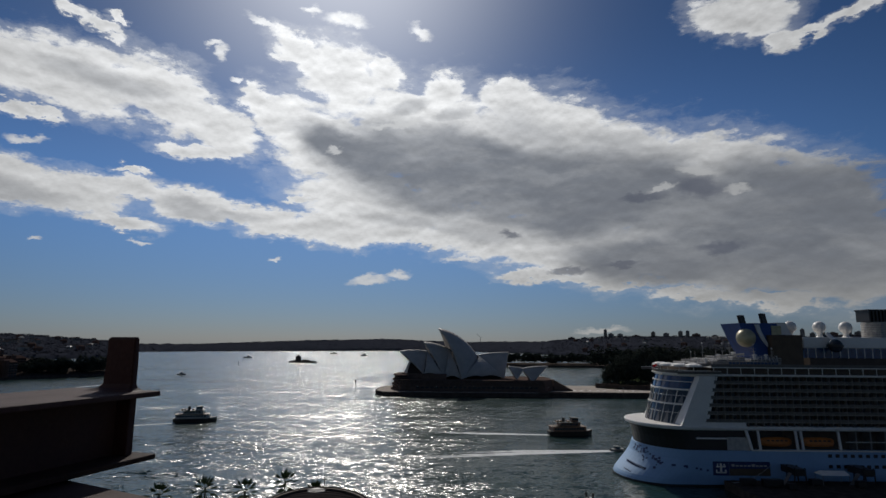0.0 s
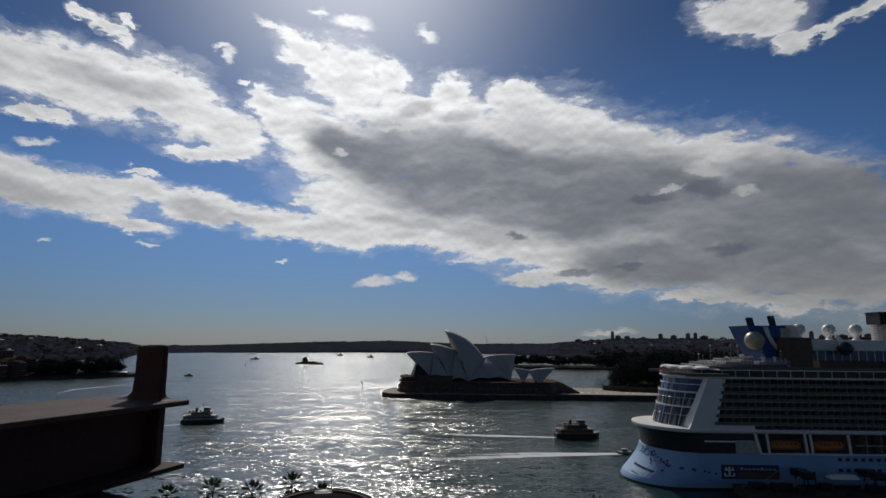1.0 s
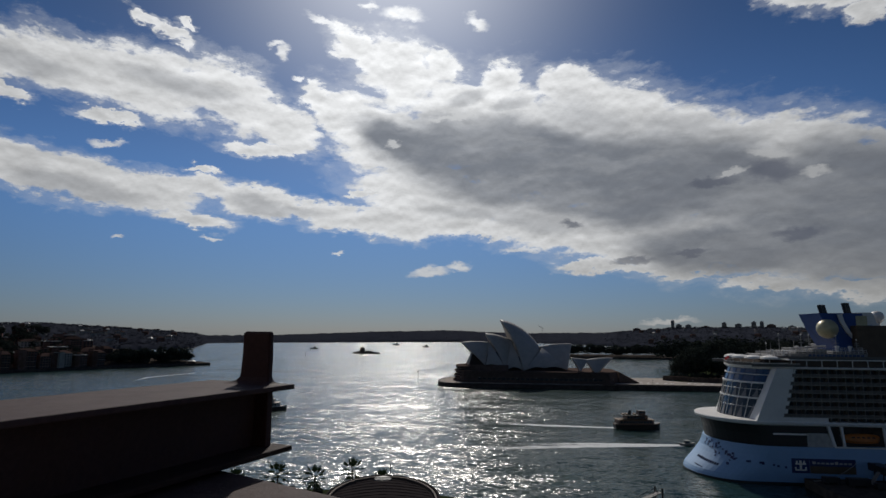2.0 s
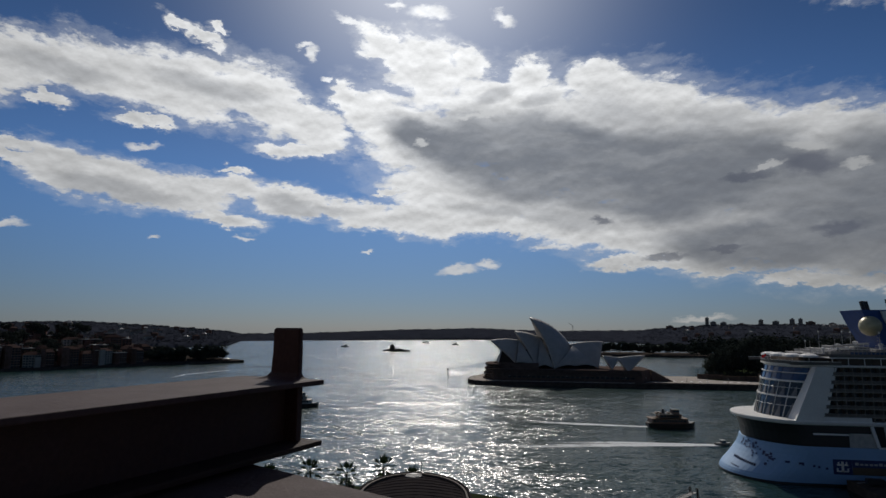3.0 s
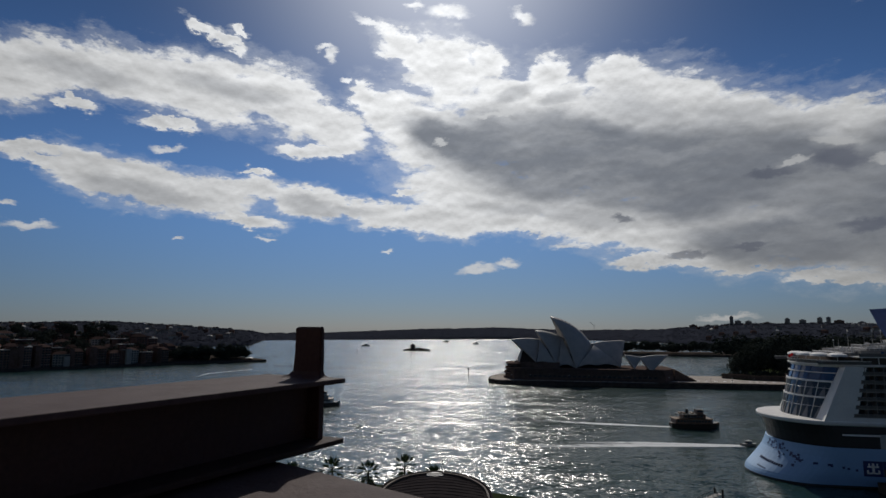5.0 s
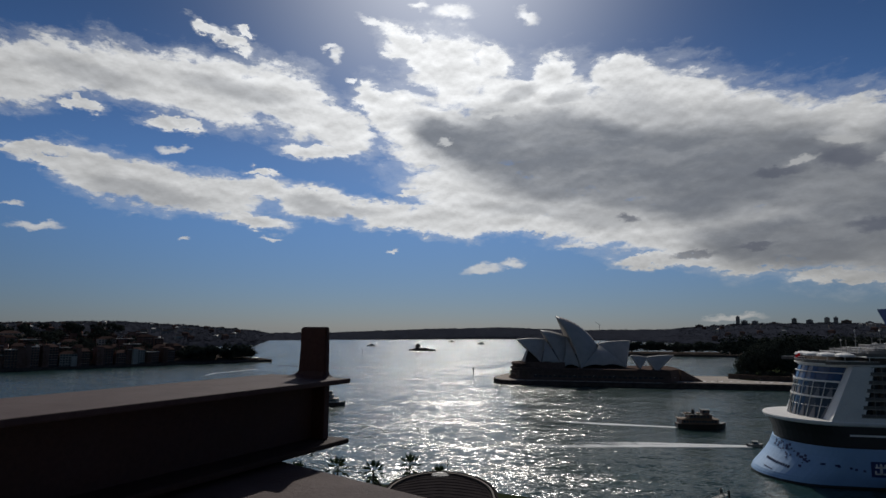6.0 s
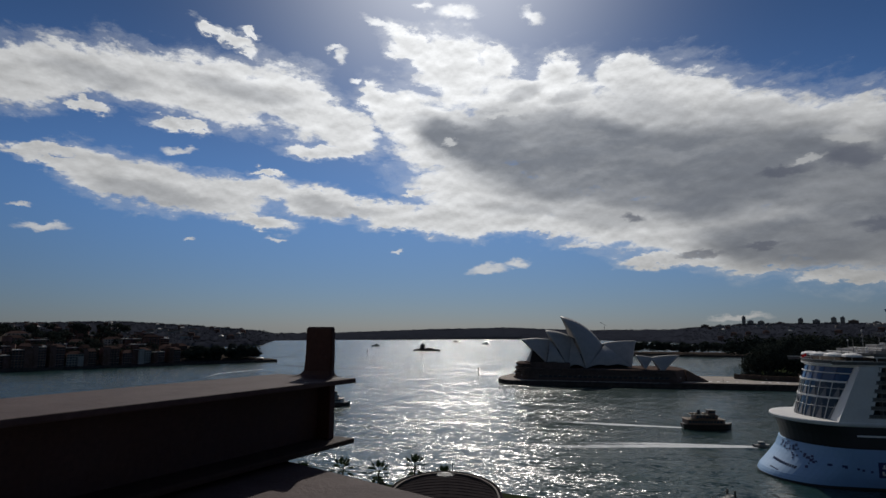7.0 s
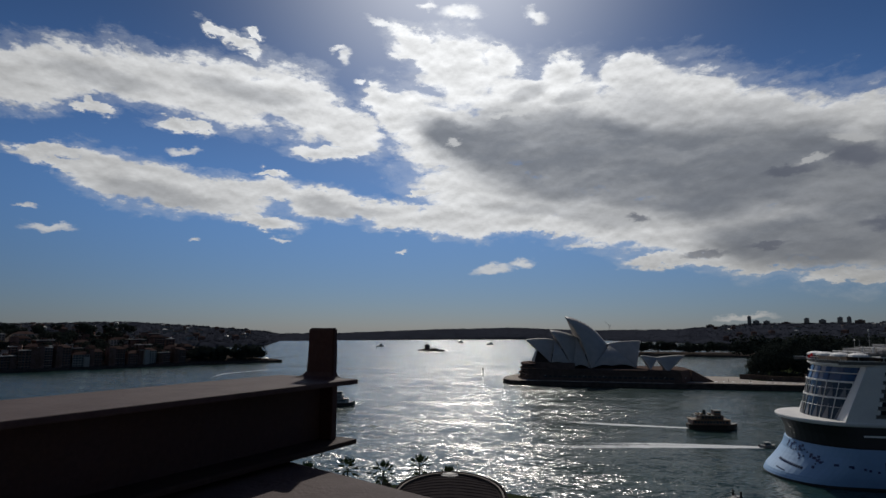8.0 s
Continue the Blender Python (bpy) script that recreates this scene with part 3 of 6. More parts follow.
# ---- opera house ----
def shell_half(bm, tip, back, foot, radius, sign, ribs=14, rows=12, thick=1.6):
    """One half of a roof shell: part of a ball, ribs running from the foot to the ridge."""
    tip, back, foot = Vector(tip), Vector(back), Vector(foot)
    mid = (tip + back + foot) / 3
    normal = (back - tip).cross(foot - tip).normalized()
    ab, ac = back - tip, foot - tip
    cross = ab.cross(ac)
    centre = tip + (cross.cross(ab) * ac.length_squared + ac.cross(cross) * ab.length_squared) / (2 * cross.length_squared)
    circ = (centre - tip).length
    up = math.sqrt(max(radius * radius - circ * circ, 1.0))
    n = normal if normal.dot(Vector((0, sign, 0.6))) < 0 else -normal
    ball = centre + n * up

    def on(p):
        return ball + (p - ball).normalized() * radius

    outer = []
    flat = Vector((ball.x, 0, ball.z))
    r_ridge = math.sqrt(max(radius * radius - ball.y * ball.y, 1))
    for i in range(ribs + 1):
        k = (i / ribs) ** 1.0
        p = tip.lerp(back, k)
        d = Vector((p.x, 0, p.z)) - flat
        top = flat + d.normalized() * r_ridge
        outer.append([on(foot.lerp(top, 0.02 + 0.98 * j / rows)) if j < rows else top for j in range(rows + 1)])
    grids = []
    for shift in (0.0, thick):
        grids.append([[bm.verts.new(p + (ball - p).normalized() * shift) for p in line] for line in outer])
    for g, flip in ((grids[0], sign > 0), (grids[1], sign < 0)):
        for i in range(ribs):
            for j in range(rows):
                q = (g[i][j], g[i + 1][j], g[i + 1][j + 1], g[i][j + 1])
                bm.faces.new(q[::-1] if flip else q)
    rim = [(i, 0) for i in range(ribs)] + [(ribs, j) for j in range(rows)] + [(i, rows) for i in range(ribs, 0, -1)] + [(0, j) for j in range(rows, 0, -1)]
    for (a, b), (c, d) in zip(rim, rim[1:] + rim[:1]):
        bm.faces.new((grids[0][a][b], grids[1][a][b], grids[1][c][d], grids[0][c][d]))
    return outer


def opera_shell(root, tip, back, foot_x, foot_z, half, radius=75.0, label=""):
    for sign in (-1, 1):
        bm = bmesh.new()
        lines = shell_half(bm, (tip[0], 0, tip[1]), (back[0], 0, back[1]), (foot_x, sign * half, foot_z), radius, sign)
        bmesh.ops.recalc_face_normals(bm, faces=bm.faces)
        shell = part("shell", bm, M_TILE, root, label, smooth=True)
        if sign < 0:
            for line in lines[1:-1]:
                strip = bmesh.new()
                rows = []
                for p, q in zip(line, line[1:] + [line[-1] * 2 - line[-2]]):
                    d = (q - p).normalized()
                    w = d.cross(Vector((0, 1, 0))).normalized() * 0.16
                    o = Vector((0, -0.07, 0.05))
                    rows.append([p - w, p - w + o, p + w + o, p + w])
                loft(strip, rows)
                part("rib", strip, M_TILE, shell)


def side_shell(a, b, top, sign, half=21.0, arch=0.10, count=10):
    """A curved infill between two shell feet with an arched lower edge."""
    bm = bmesh.new()
    lines = []
    for i in range(count + 1):
        u = i / count
        low = Vector((a[0] + (b[0] - a[0]) * u, sign * half, a[1] + (b[1] - a[1]) * u))
        peak = Vector((top[0], sign * 3.0, top[1]))
        start = 0.02 + arch * math.sin(math.pi * u)
        line = []
        for j in range(count + 1):
            v = start + (1 - start) * j / count
            p = low.lerp(peak, v)
            p.y += sign * 4.5 * math.sin(math.pi * min(v, 1))
            line.append(p)
        lines.append(line)
    rows = [[p for p in line] + [p - Vector((0, sign * 0.8, 0.3)) for p in reversed(line)] for line in lines]
    loft(bm, rows)
    bmesh.ops.recalc_face_normals(bm, faces=bm.faces)
    return bm


def opera_house():
    root = thing("opera_house", (0, 617.5, 0), "concert hall with cream tiled sail-shaped roof shells on a granite podium", "opera house", turn=10)
    opera_shell(root, (-44.8, 42.3), (-15, 42.5), -22.3, 20.5, 17, 130)
    opera_shell(root, (-20.0, 51.8), (10, 43), -1.9, 15.5, 20, 75)
    opera_shell(root, (-4.3, 66.0), (40.0, 31.5), 15.5, 14.8, 23, 75)
    opera_shell(root, (70.6, 41.6), (36.0, 38.5), 60.2, 16.0, 20, 190)
    for a, b, top in (((-22.3, 20.5), (-1.9, 15.5), (-16.5, 43.0)), ((-1.9, 15.5), (15.5, 14.8), (5.5, 45.0)),
                      ((15.5, 14.8), (37.0, 17.5), (38.5, 37.5)), ((37.0, 17.5), (60.2, 16.0), (38.5, 37.5))):
        for sign in (-1, 1):
            part("side_shell", side_shell(a, b, top, sign), M_TILE, root)
    # bronze glass under the shells
    for x0, x1, z0, z1, w in ((-37, -24, 20.5, 35, 13), (-24, 0, 20, 33, 14), (0, 58, 15, 28, 15)):
        bm = bmesh.new()
        lean = 1 if x0 < -30 else 0
        loft(bm, [[(x0 - lean, -w, z0), (x1, -w - 2, z0), (x1, w + 2, z0), (x0 - lean, w, z0)], [(x0 + 4, -3, z1), (x1, -3, z1), (x1, 3, z1), (x0 + 4, 3, z1)]])
        part("glass_wall", bm, M_BRONZE, root, "dark bronze glass wall")
    return root


opera_house()


def restaurant():
    root = thing("restaurant_pavilion", (0, 600, 0), "small pair of cream tiled roof shells beside the hall", "pavilion")
    opera_shell(root, (65.9, 28.5), (82, 26.5), 73.6, 16.0, 10, 140)
    opera_shell(root, (105.6, 28.9), (79, 26.5), 88.5, 13.4, 11, 160)
    return root


restaurant()


def opera_podium():
    root = thing("opera_podium", (0, 585, 0), "stepped pink granite podium on a paved sea wall", "podium", kind="structure")
    bm = bmesh.new()
    out = [(-44, 10), (-40, 3), (-30, 0), (100, 0), (112, 22), (112, 75), (-30, 75), (-42, 66), (-46, 40)]
    loft(bm, [[(x, y, 2.0) for x, y in out], [(x, y, 9.0) for x, y in out], [(x * 0.985, y * 0.98 + 1, 15.0) for x, y in out]])
    part("main_block", bm, M_GRANITE, root)
    bm = bmesh.new()
    out2 = [(-42, 30), (-36, 14), (-18, 10), (4, 9), (4, 62), (-18, 61), (-36, 57)]
    loft(bm, [[(x, y, 15.0) for x, y in out2], [(x, y, 20.5) for x, y in out2]])
    part("foyer_block", bm, M_GRANITE, root)
    bm = bmesh.new()
    prism(bm, [(-67, 22), (-66, 10), (-58, -4), (-50, -7.5), (205, -8), (330, 6), (330, 95), (-40, 95), (-58, 75), (-66, 45)], -2, 4.0)
    part("broadwalk", bm, [M_STONE_DARK], root)
    bm = bmesh.new()
    prism(bm, [(-66, 22), (-65, 10.5), (-57.5, -3), (-50, -6.5), (205, -7), (328, 7), (328, 94), (-40, 94), (-57.5, 74), (-65, 45)], 4.0, 4.12)
    part("paving", bm, M_PAVING, root)
    for i, (z, r) in enumerate(((6.5, 1.6), (9.2, 1.2), (11.8, 1.4), (14.4, 0.9))):
        bm = bmesh.new()
        prism(bm, [(x * 1.0 - (r if x < 0 else 0), y - r * 0.6, ) for x, y in out[:4]] + [(100, 4), (-30, 40), (-44, 40)], z, z + 0.7)
        part("ledge", bm, M_GRANITE, root)
    for z, r in ((4.12, 6.0), (6.4, 4.2), (8.8, 5.2), (11.2, 3.0), (13.4, 4.4), (15.6, 2.2), (17.8, 3.4)):
        bm = bmesh.new()
        loft(bm, [[(-38 + (9 + r - k) * math.cos(a), 33 + (22 + r - k) * math.sin(a), h) for a in [math.radians(70 + 22 * i) for i in range(11)]] for h, k in ((z, 0.6), (z + 0.3, 0.0), (z + 1.1, 0.0), (z + 1.5, 0.5))])
        part("terrace_ledge", bm, M_GRANITE, root)
    opening = mesh_of(boxed(-1.6, 1.6, -0.12, 0.2, -1.0, 1.0), M_GLASS, "opening")
    for i in range(26):
        piece("opening", opening, root, pose(-24 + i * 4.6, 0.0, 7.8))
    bollard = mesh_of(boxed(-0.3, 0.3, -0.3, 0.3, 0, 1.1), M_GRANITE, "bollard")
    for i in range(40):
        piece("bollard", bollard, root, pose(-46 + i * 6.2, -6.9, 4.12))
    # ceremonial steps down to the forecourt
    bm = bmesh.new()
    for i in range(12):
        box(bm, 112 + i * 1.6, 113.6 + i * 1.6, 20, 72, 4.12, 14.5 - i * 0.85)
    part("steps", bm, M_GRANITE, root)
    return root


opera_podium()


# ---- cruise ship ----
SHIP_Y, HALF = 250.0, 20.7


def hull_ring(z, stern, half, length=340, count=14):
    """Plan outline at a height: rounded stern, long sides, pointed bow."""
    pts = []
    depth = half * 0.85
    for i in range(count + 1):
        a = -math.pi / 2 - math.pi * i / count
        pts.append((stern + depth + depth * math.cos(a), half * math.sin(a), z))
    end = length
    for k, w in ((0.75, 1.0), (0.86, 0.8), (0.94, 0.45), (1.0, 0.02)):
        pts.append((end * k, half * w, z))
    for k, w in ((1.0, -0.02), (0.94, -0.45), (0.86, -0.8), (0.75, -1.0)):
        pts.append((end * k, half * w, z))
    return pts


M_RAILGLASS = glass_material("balcony_glass", (0.11, 0.10, 0.088), 0.45)
M_BLIND = material("pale_blind", (0.20, 0.20, 0.21), 0.7, 0.0, 0.15, 0.4)
M_DECKEDGE = material("deck_edge_paint", (0.34, 0.31, 0.27), 0.6, 0.0, 0.15, 0.4)
M_DIVIDER = material("balcony_partition", (0.25, 0.22, 0.19), 0.6, 0.0, 0.15, 0.4)
M_GOLD = material("pale_gold_paint", (0.50, 0.45, 0.28), 0.4, 0.2, 0.1, 0.4)


def side_panel(x0, x1, z0, z1, y=-20.72, depth=0.06):
    return boxed(x0, x1, y - depth, y, z0, z1)


def hull_point(u, z):
    """On the hull's rounded stern: u from 0 (astern) to 1 (start of the near side)."""
    rows = ((0.5, 70.7, 20.0), (2.5, 71.7, 20.4), (5, 74.0, 20.7), (8, 76.5, 20.7), (11.5, 78.5, 20.7), (13.0, 79.0, 20.7))
    for (za, sa, ha), (zb, sb, hb) in zip(rows, rows[1:]):
        if za <= z <= zb:
            k = (z - za) / (zb - za)
            s, h = sa + (sb - sa) * k, ha + (hb - ha) * k
            break
    d = h * 0.85
    a = math.pi + u * math.pi / 2
    return Vector((s + d + d * math.cos(a), h * math.sin(a), z))


def lifeboat(root, x):
    bm = bmesh.new()
    rows = []
    for k, w, low in ((0, 0.1, 0.9), (0.08, 0.6, 0.35), (0.25, 0.95, 0.05), (0.5, 1.0, 0.0), (0.75, 0.95, 0.05), (0.92, 0.6, 0.35), (1, 0.1, 0.9)):
        px, half = x + 12.6 * k, 1.9 * w
        rows.append([(px, -half, 0.9 + low), (px, -half * 0.6, low), (px, half * 0.6, low), (px, half, 0.9 + low), (px, half * 0.95, 2.3 - low * 0.4), (px, half * 0.5, 3.3 - low), (px, -half * 0.5, 3.3 - low), (px, -half * 0.95, 2.3 - low * 0.4)])
    loft(bm, [[(a, b - 18.2, c + 14.4) for a, b, c in r] for r in rows])
    bmesh.ops.recalc_face_normals(bm, faces=bm.faces)
    boat = part("lifeboat", bm, M_ORANGE, root, "orange enclosed lifeboat hung in its davits")
    for i in range(5):
        part("window", boxed(x + 2.4 + i * 1.7, x + 3.4 + i * 1.7, -20.05, -19.98, 16.4, 16.9), M_BLACK, boat)
    for px in (x - 0.9, x + 13.2):
        bm = bmesh.new()
        loft(bm, [[(px, -20.9, 13.1), (px + 0.8, -20.9, 13.1), (px + 0.8, -20.2, 13.1), (px, -20.2, 13.1)],
                  [(px - 0.7, -20.9, 20.3), (px + 0.1, -20.9, 20.3), (px + 0.1, -20.2, 20.3), (px - 0.7, -20.2, 20.3)]])
        part("davit", bm, M_SHIPWHITE, root, "white davit arm")


def cruise_ship():
    root = thing("cruise_ship", (0, SHIP_Y, 0), "huge white cruise ship with a pale blue hull, moored stern out", "cruise ship")
    part("hull", loft(bmesh.new(), [hull_ring(z, s, h, count=28) for z, s, h in ((-2, 70.7, 19.5), (0.5, 70.7, 20.0), (1.5, 71.1, 20.2), (2.5, 71.7, 20.4), (3.7, 72.8, 20.6), (5, 74.0, 20.7), (6.5, 75.3, 20.7), (8, 76.5, 20.7), (9.7, 77.7, 20.7), (11.5, 78.5, 20.7), (13.0, 79.0, 20.7))]), M_SHIPBLUE, root, "pale blue painted hull")
    part("boot_stripe", loft(bmesh.new(), [hull_ring(z, 70.66, 20.03, count=28) for z in (-1.5, 0.7)]), M_BLACK, root)
    part("mooring_deck", loft(bmesh.new(), [hull_ring(z, s, h, 152, 24) for z, s, h in ((13.0, 79.6, 20.2), (17, 79.0, 20.2), (20.6, 77.8, 20.2))]), M_BLACK, root, "dark open mooring deck band")
    part("stern_terrace", loft(bmesh.new(), [hull_ring(z, s, h, count=28) for z, s, h in ((20.3, 77.4, 20.6), (20.6, 76.4, 21.1), (21.4, 76.1, 21.3), (21.75, 76.3, 21.2), (21.8, 77.0, 20.6))]), M_SHIPWHITE, root, "broad white curved stern terrace")
    # pale side panel and lower edge of the lifeboat recess
    part("side_plate", side_panel(107.5, 116.0, 13.05, 17.8, -20.25), M_LIGHTGREY, root)
    part("side_plate", side_panel(96.0, 108.0, 17.0, 17.6, -20.25), M_SHIPWHITE, root)
    part("recess_sill", boxed(116.5, 330, -21.0, -20.2, 12.9, 13.4, bevel=0.06), M_SHIPWHITE, root)
    part("recess_post", loft(bmesh.new(), [[(116.0, -20.95, 13.3), (117.0, -20.95, 13.3), (117.0, -20.2, 13.3), (116.0, -20.2, 13.3)], [(114.2, -20.95, 20.4), (115.2, -20.95, 20.4), (115.2, -20.2, 20.4), (114.2, -20.2, 20.4)]]), M_SHIPWHITE, root)
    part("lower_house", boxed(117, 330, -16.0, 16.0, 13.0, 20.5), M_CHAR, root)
    for x in (120.3, 136.4):
        lifeboat(root, x)
    for i in range(12):
        part("recess_rib", boxed(156 + i * 5.5, 156.5 + i * 5.5, -20.4, -16, 13.4, 20.4), M_GREY, root)
    part("recess_rail", boxed(152, 330, -20.5, -20.4, 16.2, 16.6), M_LIGHTGREY, root)
    # stern tower: glass levels with white bands
    levels = [(21.8, 85.0, 17.6), (29.3, 87.0, 17.9), (34.9, 88.4, 18.2), (40.3, 90.3, 18.6)]
    tower = []
    for (z0, s0, h0), (z1, s1, h1) in zip(levels, levels[1:]):
        blue = z0 > 34
        g = part("stern_glass", loft(bmesh.new(), [hull_ring(z0, s0, h0, 140, 24), hull_ring(z1, s1, h1, 140, 24)], caps=False), M_GLASS_BLUE if blue else M_GLASS, root, "tall curved stern windows")
        tower.append(g)
        part("band", loft(bmesh.new(), [hull_ring(z1 - 0.45, s1 - 0.5, h1 + 0.3, 140, 24), hull_ring(z1 + 0.15, s1 - 0.45, h1 + 0.3, 140, 24)]), M_SHIPWHITE, root)
    part("band", loft(bmesh.new(), [hull_ring(37.6, 88.9, 18.7, 140, 24), hull_ring(37.9, 88.9, 18.7, 140, 24)]), M_SHIPWHITE, root)
    for (z0, s0, h0), (z1, s1, h1) in zip(levels[:2], levels[1:]):
        lo, hi = hull_ring(z0, s0 - 0.12, h0 + 0.1, 140, 48), hull_ring(z1, s1 - 0.12, h1 + 0.1, 140, 48)
        for i in range(0, 49, 4):
            part("mullion", bar(bmesh.new(), lo[i], hi[i], 0.15, 5), M_SHIPWHITE, root)
        # pale blinds drawn to points behind the panes
        for i in range(1, 47, 4):
            a, b, c = (Vector(lo[i]), Vector(lo[i + 2]), Vector(hi[i + 1]))
            top = a.lerp(c, 0.72)
            bm = bmesh.new()
            out = Vector((-0.05, 0, 0))
            loft(bm, [[a, b, top], [a + out, b + out, top + out]])
            part("blind", bm, M_BLIND, root)
        mid = [Vector(p).lerp(Vector(q), 0.55) for p, q in zip(lo, hi)]
        rail = bmesh.new()
        for p, q in zip(mid[:48], mid[1:49]):
            bar(rail, p, q, 0.08, 4)
        part("transom", rail, M_SHIPWHITE, root)
    for i in range(0, 25, 2):
        lo, hi = hull_ring(34.9, 88.3, 18.3, 140, 24)[i], hull_ring(40.2, 90.2, 18.7, 140, 24)[i]
        part("mullion", bar(bmesh.new(), lo, hi, 0.10, 4), M_NAVY, root)
    # slanted white shoulder
    bm = bmesh.new()
    loft(bm, [[(90.6, -20.7, 21.8), (100.6, -20.7, 21.8), (100.6, 20.7, 21.8), (90.6, 20.7, 21.8)], [(98.6, -20.7, 40.3), (105.2, -20.7, 40.3), (105.2, 20.7, 40.3), (98.6, 20.7, 40.3)]])
    part("shoulder", bm, M_SHIPWHITE, root, "slanted white side wall")
    part("shoulder_base", boxed(99, 115, -20.75, -15, 20.5, 23.2), M_SHIPWHITE, root)
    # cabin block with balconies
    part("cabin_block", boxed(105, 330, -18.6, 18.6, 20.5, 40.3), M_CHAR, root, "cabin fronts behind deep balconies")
    deck_z = [40.3 - 2.83 * i for i in range(8)]
    for i, z in enumerate(deck_z):
        x0 = 115.2 if z < 21.5 else 99.3 + (z - 21.8) * 0.27
        part("balcony_deck", boxed(x0, 330, -20.8, -18.5, z - 0.12, z + 0.12), M_DECKEDGE, root)
        if i:
            part("balcony_glazing", boxed(x0 + 0.3, 330, -20.74, -20.68, z + 0.12, z + 1.12), M_RAILGLASS, root)
            part("handrail", boxed(x0 + 0.3, 330, -20.8, -20.66, z + 1.12, z + 1.2), M_GREY, root)
    wall = mesh_of(boxed(-0.07, 0.07, -20.75, -18.55, 0.1, 2.66), M_DIVIDER, "balcony_divider")
    door = mesh_of(boxed(-0.75, 0.75, -18.68, -18.6, 0.15, 2.2), M_GLASS, "balcony_door")
    for i in range(27):
        for z in deck_z[1:]:
            x = 104.4 + i * 2.9
            if z < 21.5 and x < 116:
                continue
            piece("balcony_divider", wall, root, pose(x, 0, z))
            piece("balcony_door", door, root, pose(x + 1.45, 0, z))
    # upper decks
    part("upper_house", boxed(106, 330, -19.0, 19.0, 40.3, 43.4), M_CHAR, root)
    part("upper_deck", loft(bmesh.new(), [hull_ring(z, s, h, 335, 24) for z, s, h in ((40.35, 89.4, 20.9), (40.6, 88.9, 21.1), (41.0, 88.9, 21.1))]), M_SHIPWHITE, root)
    part("roof_deck", boxed(103, 330, -20.9, 20.9, 43.4, 43.75), M_SHIPWHITE, root)
    part("roof_rail", boxed(103, 330, -20.85, -20.78, 43.75, 44.9), M_RAILGLASS, root)
    post = mesh_of(boxed(-0.1, 0.1, -20.6, -20.4, 41.0, 43.4), M_SHIPWHITE, "deck_post")
    for i in range(24):
        piece("deck_post", post, root, pose(104 + i * 5.2, 0, 0))
    part("terrace_rail", loft(bmesh.new(), [hull_ring(41.0, 89.2, 20.8, 120, 24), hull_ring(42.1, 89.0, 20.9, 120, 24)], caps=False), M_RAILGLASS, root)
    part("terrace_handrail", loft(bmesh.new(), [hull_ring(42.1, 88.9, 20.95, 120, 24), hull_ring(42.25, 88.9, 20.95, 120, 24)], caps=False), M_SHIPWHITE, root)
    for i in range(4):
        a = math.pi + (i - 0.2) * 0.36
        c = Vector((106 + 14.5 * math.cos(a), 19.0 * math.sin(a), 43.0))
        bm = bmesh.new()
        loft(bm, [ring(c.x, c.y, z, r, r * 1.3, 12) for z, r in ((43.6, 3.1), (44.3, 2.9), (44.8, 1.6), (44.95, 0.2))])
        part("awning", bm, M_SHIPWHITE, root, "white stretched awning over the terrace")
        part("awning_post", bar(bmesh.new(), (c.x, c.y, 41.0), (c.x, c.y, 43.7), 0.12, 6), M_SHIPWHITE, root)
    part("stern_house", boxed(97, 112, -15, 15, 41.0, 43.4), M_CHAR, root)
    part("sports_house", boxed(106, 133, -15.5, 15, 43.75, 45.8), M_GREY, root)
    window = mesh_of(boxed(-0.55, 0.55, -15.58, -15.5, 44.2, 45.5), M_GLASS_BLUE, "window")
    for i in range(14):
        piece("window", window, root, pose(113 + i * 1.4, 0, 0))
    for x0, x1, z1 in ((101, 108, 44.9), (109, 116, 46.4), (115, 120, 47.4), (122, 133, 46.6)):
        part("deck_house", boxed(x0, x1, -13.5, 12, 44.0, z1, bevel=0.15), M_GREY, root)
    for x, h in ((102.0, 49.5), (110.5, 50.0), (106, 48.0), (98, 46.8)):
        part("mast", bar(bmesh.new(), (x, -9, 43.7), (x, -9, h), 0.11, 5), M_GREY, root)
    for x, y, z, h, arms in ((104.5, -10.5, 44.9, 7.5, 2), (112.0, -11.5, 46.4, 6.0, 3), (116.5, -8.0, 47.4, 5.0, 1), (124.0, -12.5, 46.6, 5.5, 2), (131.0, -12.8, 46.6, 4.0, 2), (99.5, -11.0, 44.0, 5.0, 1)):
        mast = part("light_mast", bar(bmesh.new(), (x, y, z), (x, y, z + h), 0.13, 6, 0.07), M_LIGHTGREY, root)
        for k in range(arms):
            zz = z + h * (0.55 + 0.2 * k)
            part("cross_arm", bar(bmesh.new(), (x - 0.9 + 0.15 * k, y, zz), (x + 0.9 - 0.15 * k, y, zz), 0.06, 5), M_LIGHTGREY, mast)
        part("lantern", turned([(0.12, z + h), (0.26, z + h + 0.15), (0.26, z + h + 0.5), (0.05, z + h + 0.7)], 8, x, y), M_SHIPWHITE, mast)
    # rails, vents and aerials on the upper stern decks
    rail_post = mesh_of(bar(bmesh.new(), (0, 0, 0), (0, 0, 1.3), 0.05, 4), M_SHIPWHITE, "rail_post")
